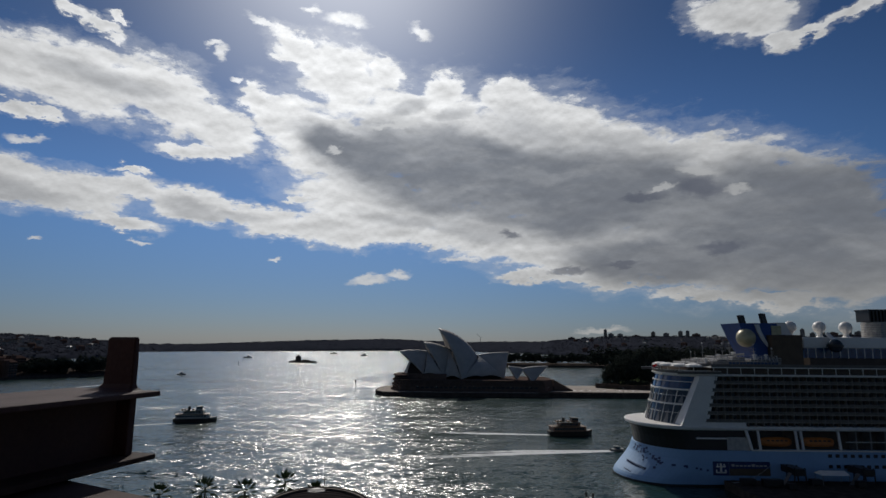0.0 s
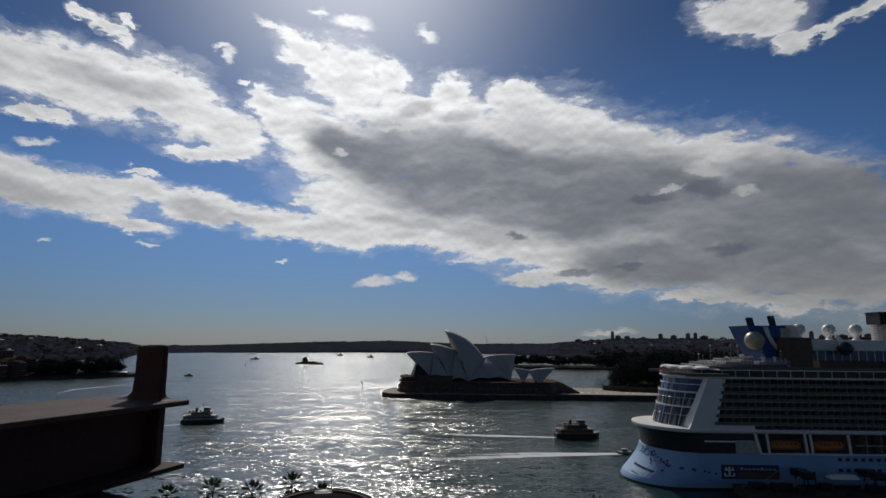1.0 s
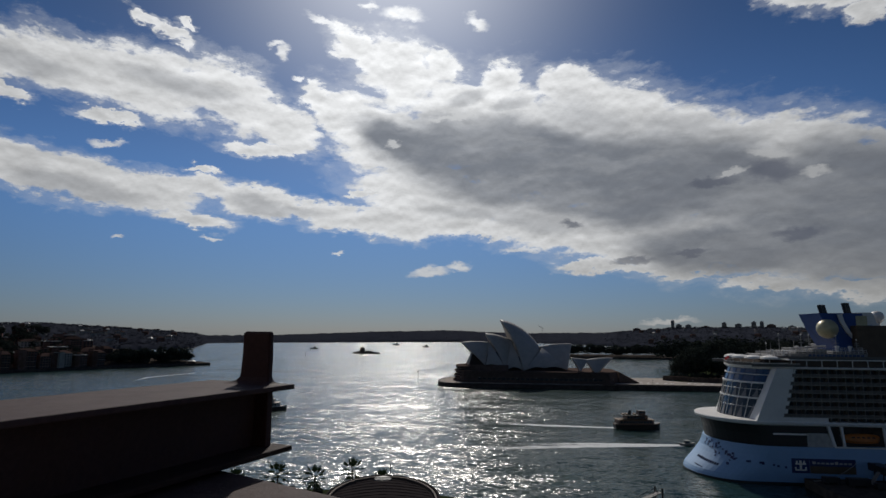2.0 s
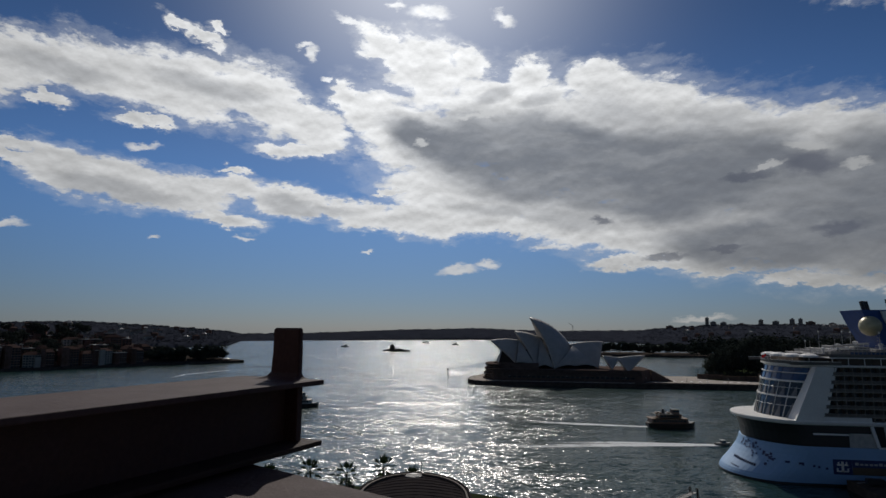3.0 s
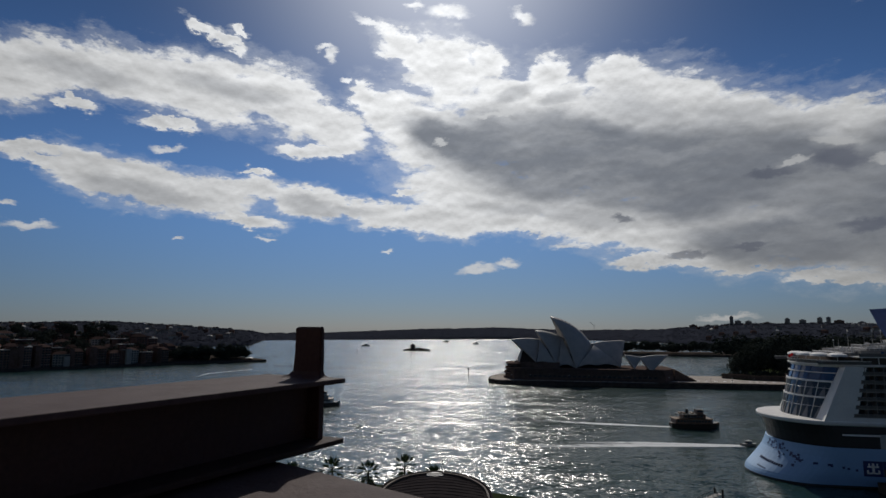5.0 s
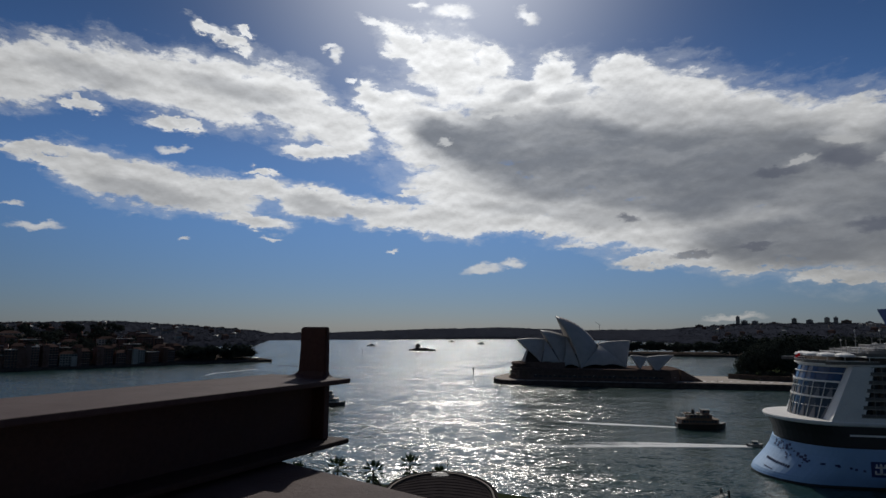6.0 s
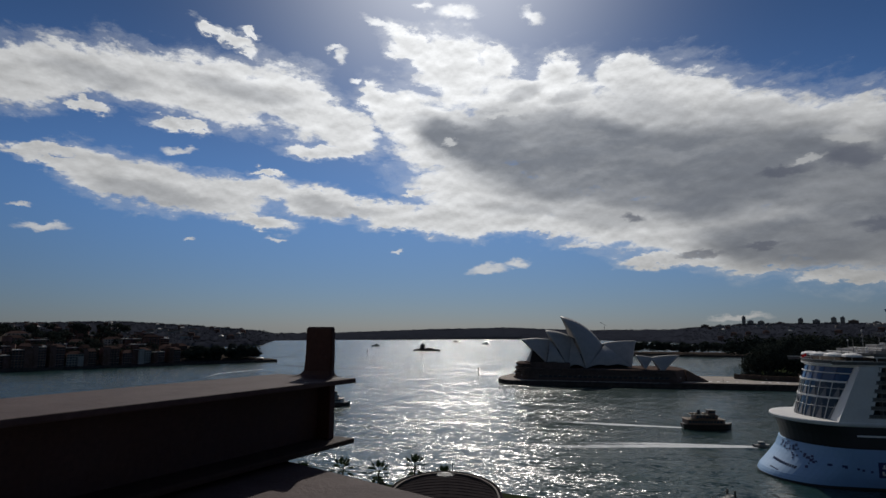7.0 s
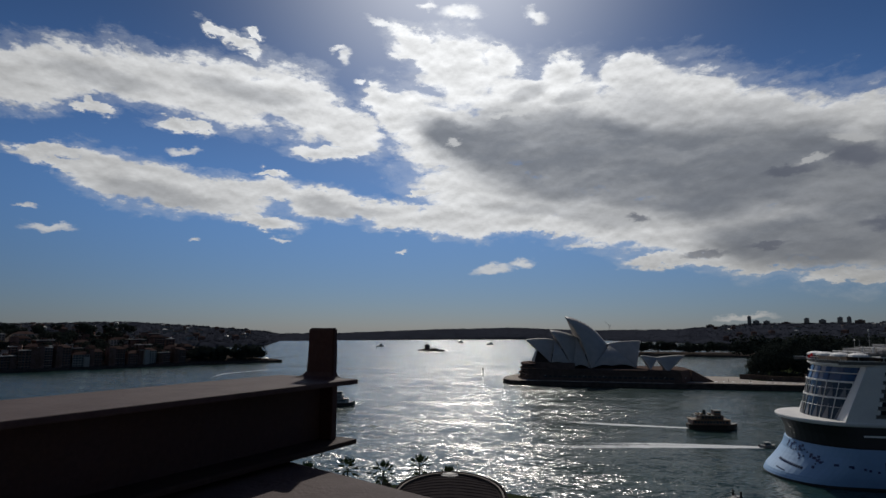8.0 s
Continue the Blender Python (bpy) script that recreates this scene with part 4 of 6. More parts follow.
    for x0, x1, y, z in ((101, 108, -13.4, 44.9), (109, 116, -13.4, 46.4), (115, 120, -13.4, 47.4), (122, 133, -13.4, 46.6), (106, 133, -15.4, 45.8)):
        part("deck_rail", bar(bmesh.new(), (x0, y, z + 1.3), (x1, y, z + 1.3), 0.06, 4), M_SHIPWHITE, root)
        part("deck_rail", bar(bmesh.new(), (x0, y, z + 0.7), (x1, y, z + 0.7), 0.05, 4), M_SHIPWHITE, root)
        for i in range(int((x1 - x0) / 1.5) + 1):
            piece("rail_post", rail_post, root, pose(x0 + i * 1.5, y, z))
    for x, y, z, r in ((103, -8, 44.9, 0.5), (105.5, -11, 44.9, 0.4), (111, -10, 46.4, 0.6), (113.5, -12, 46.4, 0.4), (117.5, -9, 47.4, 0.7), (125, -11, 46.6, 0.6), (129, -12, 46.6, 0.5)):
        part("vent", turned([(r, z), (r, z + 1.2), (r * 1.4, z + 1.5), (r * 1.4, z + 1.9), (0.05, z + 2.1)], 10, x, y), M_SHIPWHITE, root)
    part("curved_slide", bar(bmesh.new(), (108, -12.5, 47.5), (120, -12.5, 48.6), 0.35, 8), M_LIGHTGREY, root)
    # funnel with its painted casing
    bm = bmesh.new()
    loft(bm, [[(x0, -y, z), (x1, -y, z), (x1, y, z), (x0, y, z)] for z, x0, x1, y in ((44, 128.5, 143, 9), (49, 126.8, 142.5, 8.6), (55, 123.6, 140.5, 8.2), (61.0, 121.0, 137.0, 8.0))])
    part("funnel", bm, M_ROYAL, root, "royal blue slanted funnel casing")
    part("funnel_cap", loft(bmesh.new(), [[(136.5, -8.1, 61.3), (140.2, -8.1, 61.3), (140.2, 8.1, 61.3), (136.5, 8.1, 61.3)], [(138.5, -8.2, 52), (143.4, -8.2, 52), (143.4, 8.2, 52), (138.5, 8.2, 52)]][::-1]), M_SHIPWHITE, root)
    bm = bmesh.new()
    loft(bm, [[(x - 0.8, -9.1, z), (x + 0.8, -9.1, z), (x + 0.8, -8.3, z), (x - 0.8, -8.3, z)] for x, z in ((139.5, 46.5), (136.0, 48.5), (133.0, 51.0), (130.5, 54.0), (128.8, 57.5), (128.0, 60.5))])
    part("stripe", bm, M_SHIPWHITE, root, "white curved stripe")
    ball = bmesh.new()
    bmesh.ops.create_icosphere(ball, subdivisions=3, radius=3.7, matrix=pose(123.3, -8.6, 55.0))
    part("globe", ball, M_GOLD, root, "pale round globe on the funnel", smooth=True)
    part("emblem", boxed(134.0, 138.0, -8.6, -8.0, 54.5, 60.0, bevel=0.25), M_GOLD, root)
    for x, top in ((123.4, 64.4), (132.4, 65.2)):
        for k in range(3):
            part("exhaust_pipe", bar(bmesh.new(), (x + k * 1.25 + 0.9, -3.5 + k, 60.5), (x + k * 1.25, -3.5 + k, top), 0.72, 10), M_BLACK, root)
    part("climbing_wall", boxed(131.8, 144.2, -12, 0, 43.8, 56.3, bevel=0.4), M_BROWN, root, "brown rock-textured climbing wall")
    # long white house, its blue windows and domes
    part("pool_house", boxed(146.9, 300, -8.0, 12, 51.2, 55.6, bevel=0.3), M_SHIPWHITE, root)
    part("pool_windows", boxed(147.2, 300, -7.6, 12, 47.2, 51.2), M_GLASS_BLUE, root)
    rib = mesh_of(boxed(-0.15, 0.15, -7.75, -7.6, 47.2, 51.2), M_SHIPWHITE, "window_rib")
    for i in range(14):
        piece("window_rib", rib, root, pose(148.5 + i * 3.3, 0, 0))
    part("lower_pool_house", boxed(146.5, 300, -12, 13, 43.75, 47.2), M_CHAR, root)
    for x in (145.3, 157.6, 168.6):
        bm = bmesh.new()
        bmesh.ops.create_icosphere(bm, subdivisions=3, radius=2.5, matrix=pose(x, -2, 59.7))
        dome = part("radome", bm, M_SHIPWHITE, root, "white radome on a pedestal", smooth=True)
        part("pedestal", turned([(1.9, 55.5), (1.0, 56.2), (1.0, 57.2), (1.5, 57.8)], 14, x, -2), M_SHIPWHITE, dome)
    bm = bmesh.new()
    bmesh.ops.create_icosphere(bm, subdivisions=3, radius=2.7, matrix=pose(157.4, -11.5, 52.2))
    pod = part("viewing_pod", bm, M_GLASS, root, "round glass viewing pod on an arm", smooth=True)
    part("pod_ring", loft(bmesh.new(), [ring(157.4, -11.5, 52.2 + z, r, None, 20) for z, r in ((-0.5, 3.0), (0.5, 3.0))]), M_BLACK, pod)
    part("pod_arm", bar(bmesh.new(), (156.8, -8, 57.0), (157.4, -11.0, 54.3), 0.8, 8), M_SHIPWHITE, pod)
    for i in range(9):
        part("stack_ring", turned([(5.2, 55.6 + i * 0.72), (5.3, 55.8 + i * 0.72), (5.2, 56.15 + i * 0.72)], 20, 182.8, 0), M_LIGHTGREY, root)
    part("smokestack", turned([(5.0, 50), (5.0, 62.2)], 20, 182.8, 0), M_GREY, root)
    for i in range(7):
        part("stack_fin", boxed(177.6 + i * 1.5, 178.4 + i * 1.5, -4, 4, 62.2, 67.2), M_BLACK, root)
    part("stack_top", boxed(177.2, 188.5, -4.2, 4.2, 66.8, 67.3), M_BLACK, root)
    # side windows, banner and lettering bars
    win = mesh_of(boxed(-0.75, 0.75, -20.79, -20.71, -0.6, 0.6), M_BLACK, "side_window")
    for i in range(22):
        for z in (11.4, 7.6):
            piece("side_window", win, root, pose(145.5 + i * 2.85, 0, z))
    part("banner", side_panel(107.5, 122.8, 6.6, 9.1), M_NAVY, root, "navy and orange banner")
    part("banner", side_panel(107.5, 122.8, 4.1, 6.6), M_BROWN, root)
    sign = part("emblem_panel", side_panel(101.4, 107.4, 4.1, 9.1), M_NAVY, root, "navy panel with a white emblem")
    for x0, x1, z0, z1 in ((104.0, 104.8, 4.9, 8.4), (102.6, 106.2, 7.0, 7.5), (102.6, 106.2, 4.9, 5.4), (102.4, 103.0, 5.0, 6.2), (105.8, 106.4, 5.0, 6.2), (102.9, 103.4, 7.5, 8.3), (105.4, 105.9, 7.5, 8.3)):
        part("emblem_bar", boxed(x0, x1, -20.84, -20.78, z0, z1), M_SHIPWHITE, sign)
    for i in range(9):
        h = 0.9 if i in (0, 5) else 0.6
        part("lettering_bar", boxed(108.4 + i * 1.5, 109.5 + i * 1.5, -20.82, -20.78, 7.3, 7.3 + h), M_LIGHTGREY, root)
    rng = random.Random(4)
    sq = mesh_of(boxed(-0.35, 0.35, -0.04, 0.04, -0.35, 0.35), M_NAVY, "square_mark")
    for i in range(34):
        u, z = rng.uniform(0.03, 0.62), 0
        z = 10.8 - u * 7.0 + rng.gauss(0, 1.1) + 1.0
        z = min(max(z, 5.2), 12.2)
        p = hull_point(u, z)
        q = hull_point(u + 0.01, z) - p
        r = hull_point(u, min(z + 0.4, 12.9)) - p
        out = q.cross(r).normalized()
        m = Matrix((q.normalized().to_4d(), (-out).to_4d(), q.normalized().cross(-out).to_4d(), (0, 0, 0, 1))).transposed()
        m[3] = (0, 0, 0, 1)
        s = rng.uniform(0.6, 1.5)
        m = m @ Matrix.Diagonal((s, 1, s, 1))
        m.translation = p + out * 0.03
        piece("square_mark", sq, root, m)
    for row, z, count in ((0, 5.6, 12), (1, 3.2, 5)):
        for i in range(count):
            u = 0.08 + i * 0.034 + row * 0.07
            zz = z - i * 0.10
            p, q = hull_point(u, zz), hull_point(u + 0.024, zz)
            w = Vector((-0.03, -0.05, 0.0))
            h = Vector((0.55, 0, 0.85)) if row == 0 else Vector((0.25, 0, 0.35))
            bm = bmesh.new()
            quad(bm, p + w, q + w, q + w + h, p + w + h)
            bmesh.ops.solidify(bm, geom=bm.faces[:], thickness=0.03)
            part("lettering_bar", bm, M_NAVY, root)
    for i, x in enumerate((86, 90.5, 91.4, 95, 96.5, 99)):
        part("side_mark", side_panel(x, x + (1.6 if i < 2 else 0.8), 7.3 - i * 0.35, 8.0 - i * 0.35), M_NAVY, root)
    return root


cruise_ship()


def flag():
    root = thing("flag", (88.6, SHIP_Y - 6, 41.0), "small red flag on a short staff at the ship's stern", "flag")
    part("staff", bar(bmesh.new(), (0, 0, 0), (-1.2, 0, 3.4), 0.05, 5), M_SHIPWHITE, root)
    bm = bmesh.new()
    loft(bm, [[(-1.1 - 0.34 * k, 0.1 * math.sin(k * 1.3), 3.3 - 0.14 * k + 0.1 * math.sin(k)), (-1.1 - 0.30 * k, 0.1 * math.sin(k * 1.3), 2.5 - 0.17 * k)] for k in range(6)], closed=False)
    bmesh.ops.solidify(bm, geom=bm.faces[:], thickness=0.03)
    part("cloth", bm, M_RED, root)


flag()


# ---- trees ----
def leaf_crown(bm, centre, rx, rz, count, rng, size):
    """Clumps of small leaf faces over an uneven dome with gaps."""
    lobes = []
    for _ in range(7):
        a, up = rng.uniform(0, 2 * math.pi), rng.uniform(-0.35, 0.75)
        lobes.append((math.cos(a) * 0.55, math.sin(a) * 0.55, up * 0.6, rng.uniform(0.38, 0.6)))
    lobes.append((0, 0, 0.25, 0.62))
    for _ in range(count):
        lx, ly, lz, lr = rng.choice(lobes)
        v = Vector((rng.gauss(0, 1), rng.gauss(0, 1), rng.gauss(0.25, 1))).normalized()
        r = lr * rng.uniform(0.72, 1.05)
        p = Vector((centre[0] + (lx + v.x * r) * rx, centre[1] + (ly + v.y * r) * rx, centre[2] + (lz + v.z * r) * rz))
        s = size * rng.uniform(0.6, 1.5)
        t = (v + Vector((rng.uniform(-0.7, 0.7), rng.uniform(-0.7, 0.7), rng.uniform(-0.4, 0.7)))).normalized()
        u = t.cross(Vector((0.3, 0.2, 1))).normalized()
        w = t.cross(u)
        k = [p + u * s, p + w * s * 0.7, p - u * s * 0.8, p - w * s * 0.75]
        mid = bm.verts.new(p + t * s * 0.45)
        c = [bm.verts.new(x) for x in k]
        for i in range(4):
            bm.faces.new((c[i], c[(i + 1) % 4], mid))


def fig_tree(seed, height, spread, place):
    rng = random.Random(seed)
    root = thing("tree", place, "large dark broad-crowned fig tree in the gardens", "tree", "garden trees", rng.uniform(0, 360))
    bm = bmesh.new()
    loft(bm, [ring(0, 0, z, r, None, 8) for z, r in ((0, 1.3), (1.0, 0.8), (height * 0.35, 0.6), (height * 0.5, 0.4))])
    for i in range(5):
        a = i * 1.26 + rng.uniform(-0.3, 0.3)
        bar(bm, (0, 0, height * 0.3), (math.cos(a) * spread * 0.55, math.sin(a) * spread * 0.55, height * rng.uniform(0.5, 0.7)), 0.35, 5, 0.12)
    part("trunk", bm, M_BARK, root)
    bm = bmesh.new()
    leaf_crown(bm, (0, 0, height * 0.50), spread, height * 0.56, 1000, rng, 1.0)
    part("crown", bm, M_LEAF, root)
    return root


def garden_land():
    bm = bmesh.new()
    prism(bm, [(168, 652), (180, 632), (330, 620), (700, 600), (1500, 900), (1500, 1700), (420, 1270), (330, 1000), (236, 800), (188, 690)], -2, 5.0)
    tagged(part("garden_ground", bm, M_GRASS), "green garden ground beside the water", "ground", kind="structure")
    bm = bmesh.new()
    prism(bm, [(130, 1262), (330, 1250), (480, 1280), (480, 1420), (120, 1400), (112, 1310)], -2, 4.0)
    tagged(part("point_ground", bm, M_STONE_DARK), "low rocky point across the cove", "ground", kind="structure")


def garden_wall():
    root = thing("garden_wall", (0, 0, 0), "long dark sandstone wall along the edge of the gardens", "wall", kind="structure")
    rng = random.Random(61)
    line = [(166, 652), (186, 633), (214, 624), (250, 617), (300, 612), (360, 608)]
    for (xa, ya), (xb, yb) in zip(line, line[1:]):
        d = Vector((xb - xa, yb - ya, 0))
        nrm = Vector((d.y, -d.x, 0)).normalized()
        count = max(2, int(d.length / 9))
        for i in range(count):
            p, q = Vector((xa, ya, 0)) + d * (i / count), Vector((xa, ya, 0)) + d * ((i + 0.985) / count)
            z = 8.6 + rng.uniform(-0.5, 0.5)
            bm = bmesh.new()
            loft(bm, [[p + Vector((0, 0, h)) + nrm * 0.5, q + Vector((0, 0, h)) + nrm * 0.5, q + Vector((0, 0, h)) - nrm * 0.7, p + Vector((0, 0, h)) - nrm * 0.7] for h in (3.9, z)])
            bay = part("bay", bm, M_STONE_DARK, root)
            cap = bmesh.new()
            loft(cap, [[p + Vector((0, 0, h)) + nrm * 0.75, q + Vector((0, 0, h)) + nrm * 0.75, q + Vector((0, 0, h)) - nrm * 0.9, p + Vector((0, 0, h)) - nrm * 0.9] for h in (z, z + 0.35)])
            part("coping", cap, M_GRANITE, bay)


garden_land()
garden_wall()


def garden_trees():
    rng = random.Random(11)
    kinds = [fig_tree(20 + i, h, s, (186 + i * 9, 664 + (i % 2) * 9, 5)) for i, (h, s) in enumerate(((24, 11), (30, 12), (27, 13), (33, 12)))]
    spots = []
    for i in range(44):
        x = 192 + 9.0 * (i % 22) + rng.uniform(-4, 4)
        y = 668 + (i // 22) * 26 + max(0, x - 190) * 0.10 + rng.uniform(-5, 8)
        spots.append((x, y))
    for i, (x, y) in enumerate(spots):
        k = min(1.0, 0.62 + (x - 186) / 110)
        s = rng.uniform(0.9, 1.12) * k * (1.15 if i >= 22 else 0.95)
        ob = copy_thing(rng.choice(kinds), pose(x, y, 5, 0, 0, rng.uniform(0, 360)) @ Matrix.Diagonal((s, s, s * rng.uniform(0.95, 1.15), 1)))
        ob.scale = (s, s, s * 1.05)


garden_trees()


def woods(name, label, spots, low, high, size, seed, count=260):
    rng = random.Random(seed)
    bm = bmesh.new()
    for x, y, z in spots:
        h = rng.uniform(low, high)
        leaf_crown(bm, (x, y, z + h * 0.5), h * rng.uniform(0.45, 0.7), h * 0.55, count, rng, size)
    return tagged(part(name, bm, M_LEAF), label, "woods", kind="stuff")


rng = random.Random(5)
woods("point_woods", "dark trees along the point across the cove", [(118 + i * 5.6 + rng.uniform(-3, 3), 1285 + rng.uniform(0, 70), 4) for i in range(62)], 17, 27, 2.2, 8, 130)
woods("garden_hedge", "low dark hedge and shrubs at the garden's edge", [(176 + i * 3.4, 650 - i * 0.15 + rng.uniform(-2, 3), 4.5) for i in range(60)], 5, 9, 0.9, 10, 90)
woods("garden_woods", "dark dense woods in the gardens", [(250 + rng.uniform(0, 560), 790 + rng.uniform(0, 260), 8) for i in range(120)], 28, 44, 2.4, 9, 130)


# tree tops along the crest of the hills
def crest_woods():
    rng = random.Random(17)
    bm = bmesh.new()
    for i in range(9000):
        az = rng.uniform(-56, 44)
        k = rng.choice((1.0, 0.97, rng.uniform(0.02, 0.3), rng.uniform(0.05, 0.9), rng.uniform(0.3, 1.0)))
        x, y, z = ridge_height(az, k)
        far = -28 < az < 10
        if far:
            k = rng.choice((1.0, 0.98, 0.9))
        s = rng.uniform(4, 9) * (0.55 if far else 1.0 if k < 0.9 else 0.75)
        for _ in range(4):
            p = Vector((x + rng.gauss(0, s * 0.8), y + rng.gauss(0, s * 0.5), z + rng.uniform(0.0, s * 0.7)))
            base = [bm.verts.new(p + Vector((math.cos(a + i) * s * 0.6, math.sin(a + i) * s * 0.6, rng.uniform(-1, 1)))) for a in (0, 1.57, 3.14, 4.71)]
            top = bm.verts.new(p + Vector((rng.uniform(-1, 1), rng.uniform(-1, 1), s * 0.4)))
            for j in range(4):
                bm.faces.new((base[j], base[(j + 1) % 4], top))
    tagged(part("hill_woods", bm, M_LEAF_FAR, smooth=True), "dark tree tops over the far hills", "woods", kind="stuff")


crest_woods()


# ---- houses and towers on the far hills ----
def house(place, turn, wide, deep, high, wall_mat, roof_mat):
    root = thing("house", place, "distant pale house among the trees", "house", "hillside houses", turn)
    part("wall", boxed(-wide / 2, wide / 2, -deep / 2, deep / 2, -4, high), wall_mat, root)
    bm = bmesh.new()
    o = 0.5
    loft(bm, [[(-wide / 2 - o, -deep / 2 - o, high), (wide / 2 + o, -deep / 2 - o, high), (wide / 2 + o, deep / 2 + o, high), (-wide / 2 - o, deep / 2 + o, high)],
              [(-wide / 4, -0.2, high + 3), (wide / 4, -0.2, high + 3), (wide / 4, 0.2, high + 3), (-wide / 4, 0.2, high + 3)]])
    part("roof", bm, roof_mat, root)
    pane = mesh_of(boxed(-0.7, 0.7, -0.06, 0.0, -0.7, 0.7), M_GLASS, "window")
    for i in range(3):
        piece("window", pane, root, pose((i - 1) * wide * 0.3, -deep / 2, high * 0.6))
    return root


def hillside():
    rng = random.Random(23)
    kinds = [house((0, 0, -60), 0, w, d, h, a, b) for w, d, h, a, b in ((14, 10, 7, M_RENDER, M_ROOF), (18, 12, 9, M_BRICK, M_ROOF), (12, 10, 10, M_RENDER, M_LIGHTGREY), (22, 12, 6, M_RENDER, M_ROOFDARK))]
    for i in range(150):
        az = rng.uniform(-54, -30) if i < 85 else rng.uniform(12, 37)
        x, y, z = ridge_height(az, rng.uniform(0.03, 0.85))
        ob = kinds[i] if i < 4 else copy_thing(kinds[i % 4], Matrix())
        ob.matrix_basis = pose(x, y, z + 3, 0, 0, -az + rng.uniform(-35, 35))


hillside()


def tower(place, turn, wide, deep, high, mat):
    root = thing("tower_block", place, "distant apartment tower on the skyline", "tower block", "skyline towers", turn)
    part("wall", boxed(-wide / 2, wide / 2, -deep / 2, deep / 2, -10, high), mat, root)
    part("roof_house", boxed(-wide / 5, wide / 4, -deep / 4, deep / 4, high, high + 4), mat, root)
    strip = mesh_of(boxed(-wide * 0.44, wide * 0.44, -0.15, 0.1, -0.9, 0.9), M_GLASS, "window_band")
    for i in range(int(high / 4.0)):
        piece("window_band", strip, root, pose(0, -deep / 2, 2.5 + i * 4.0))
    return root


def skyline():
    rng = random.Random(31)
    kinds = [tower((0, 0, -200), 0, w, 16, h, m) for w, h, m in ((22, 34, M_RENDER), (30, 24, M_SKIN), (18, 44, M_SKIN), (40, 20, M_BRICK))]
    spots = [(15.3, 2), (15.8, 1), (16.6, 1), (18.0, 3), (19.5, 0), (20.6, 1), (21.8, 0), (22.4, 2), (23.1, 3), (24.6, 1), (25.8, 0), (27.2, 1), (28.6, 3), (30.0, 0),
             (31.2, 2), (31.9, 0), (32.5, 1), (33.3, 3), (34.4, 2), (35.0, 1), (36.0, 0), (36.8, 2), (12.2, 3), (13.4, 1)]
    for i, (az, k) in enumerate(spots):
        x, y, z = ridge_height(az, 0.98)
        ob = kinds[k] if i in (0, 1, 3, 4) and kinds[k].location.z < -150 else copy_thing(kinds[k], Matrix())
        ob.matrix_basis = pose(x, y, z - rng.uniform(2, 16), 0, 0, -az)
    for k in kinds:
        if k.location.z < -150:
            k.matrix_basis = pose(*ridge_height(29.3, 0.95))


skyline()


# ---- built-up shore across the water ----
def shore_land():
    bm = bmesh.new()
    front = [(-446, 862), (-462, 846), (-500, 800), (-548, 735), (-600, 655), (-653, 574), (-760, 420), (-900, 250)]
    back = [(-470, 900), (-520, 900), (-600, 905), (-690, 900), (-800, 880), (-900, 860), (-1100, 780), (-1300, 600)]
    heights = [(2, 3), (2.5, 6), (3, 18), (3, 30), (3, 38), (3, 40), (3, 42), (3, 44)]
    rows = []
    for (fx, fy), (bx, by), (lo, hi) in zip(front, back, heights):
        line = [(fx, fy, -1), (fx - 0.5, fy + 0.8, lo)]
        for k in (0.08, 0.25, 0.45, 0.7, 1.0):
            line.append((fx + (bx - fx) * k, fy + (by - fy) * k, lo + (hi - lo) * min(1, k * 1.3)))
        line.append((bx - 40, by + 60, -1))
        rows.append(line)
    loft(bm, rows, closed=False)
    tagged(part("shore_ground", bm, M_STONE_DARK), "rocky built-up headland rising from the water", "ground", kind="structure")


shore_land()


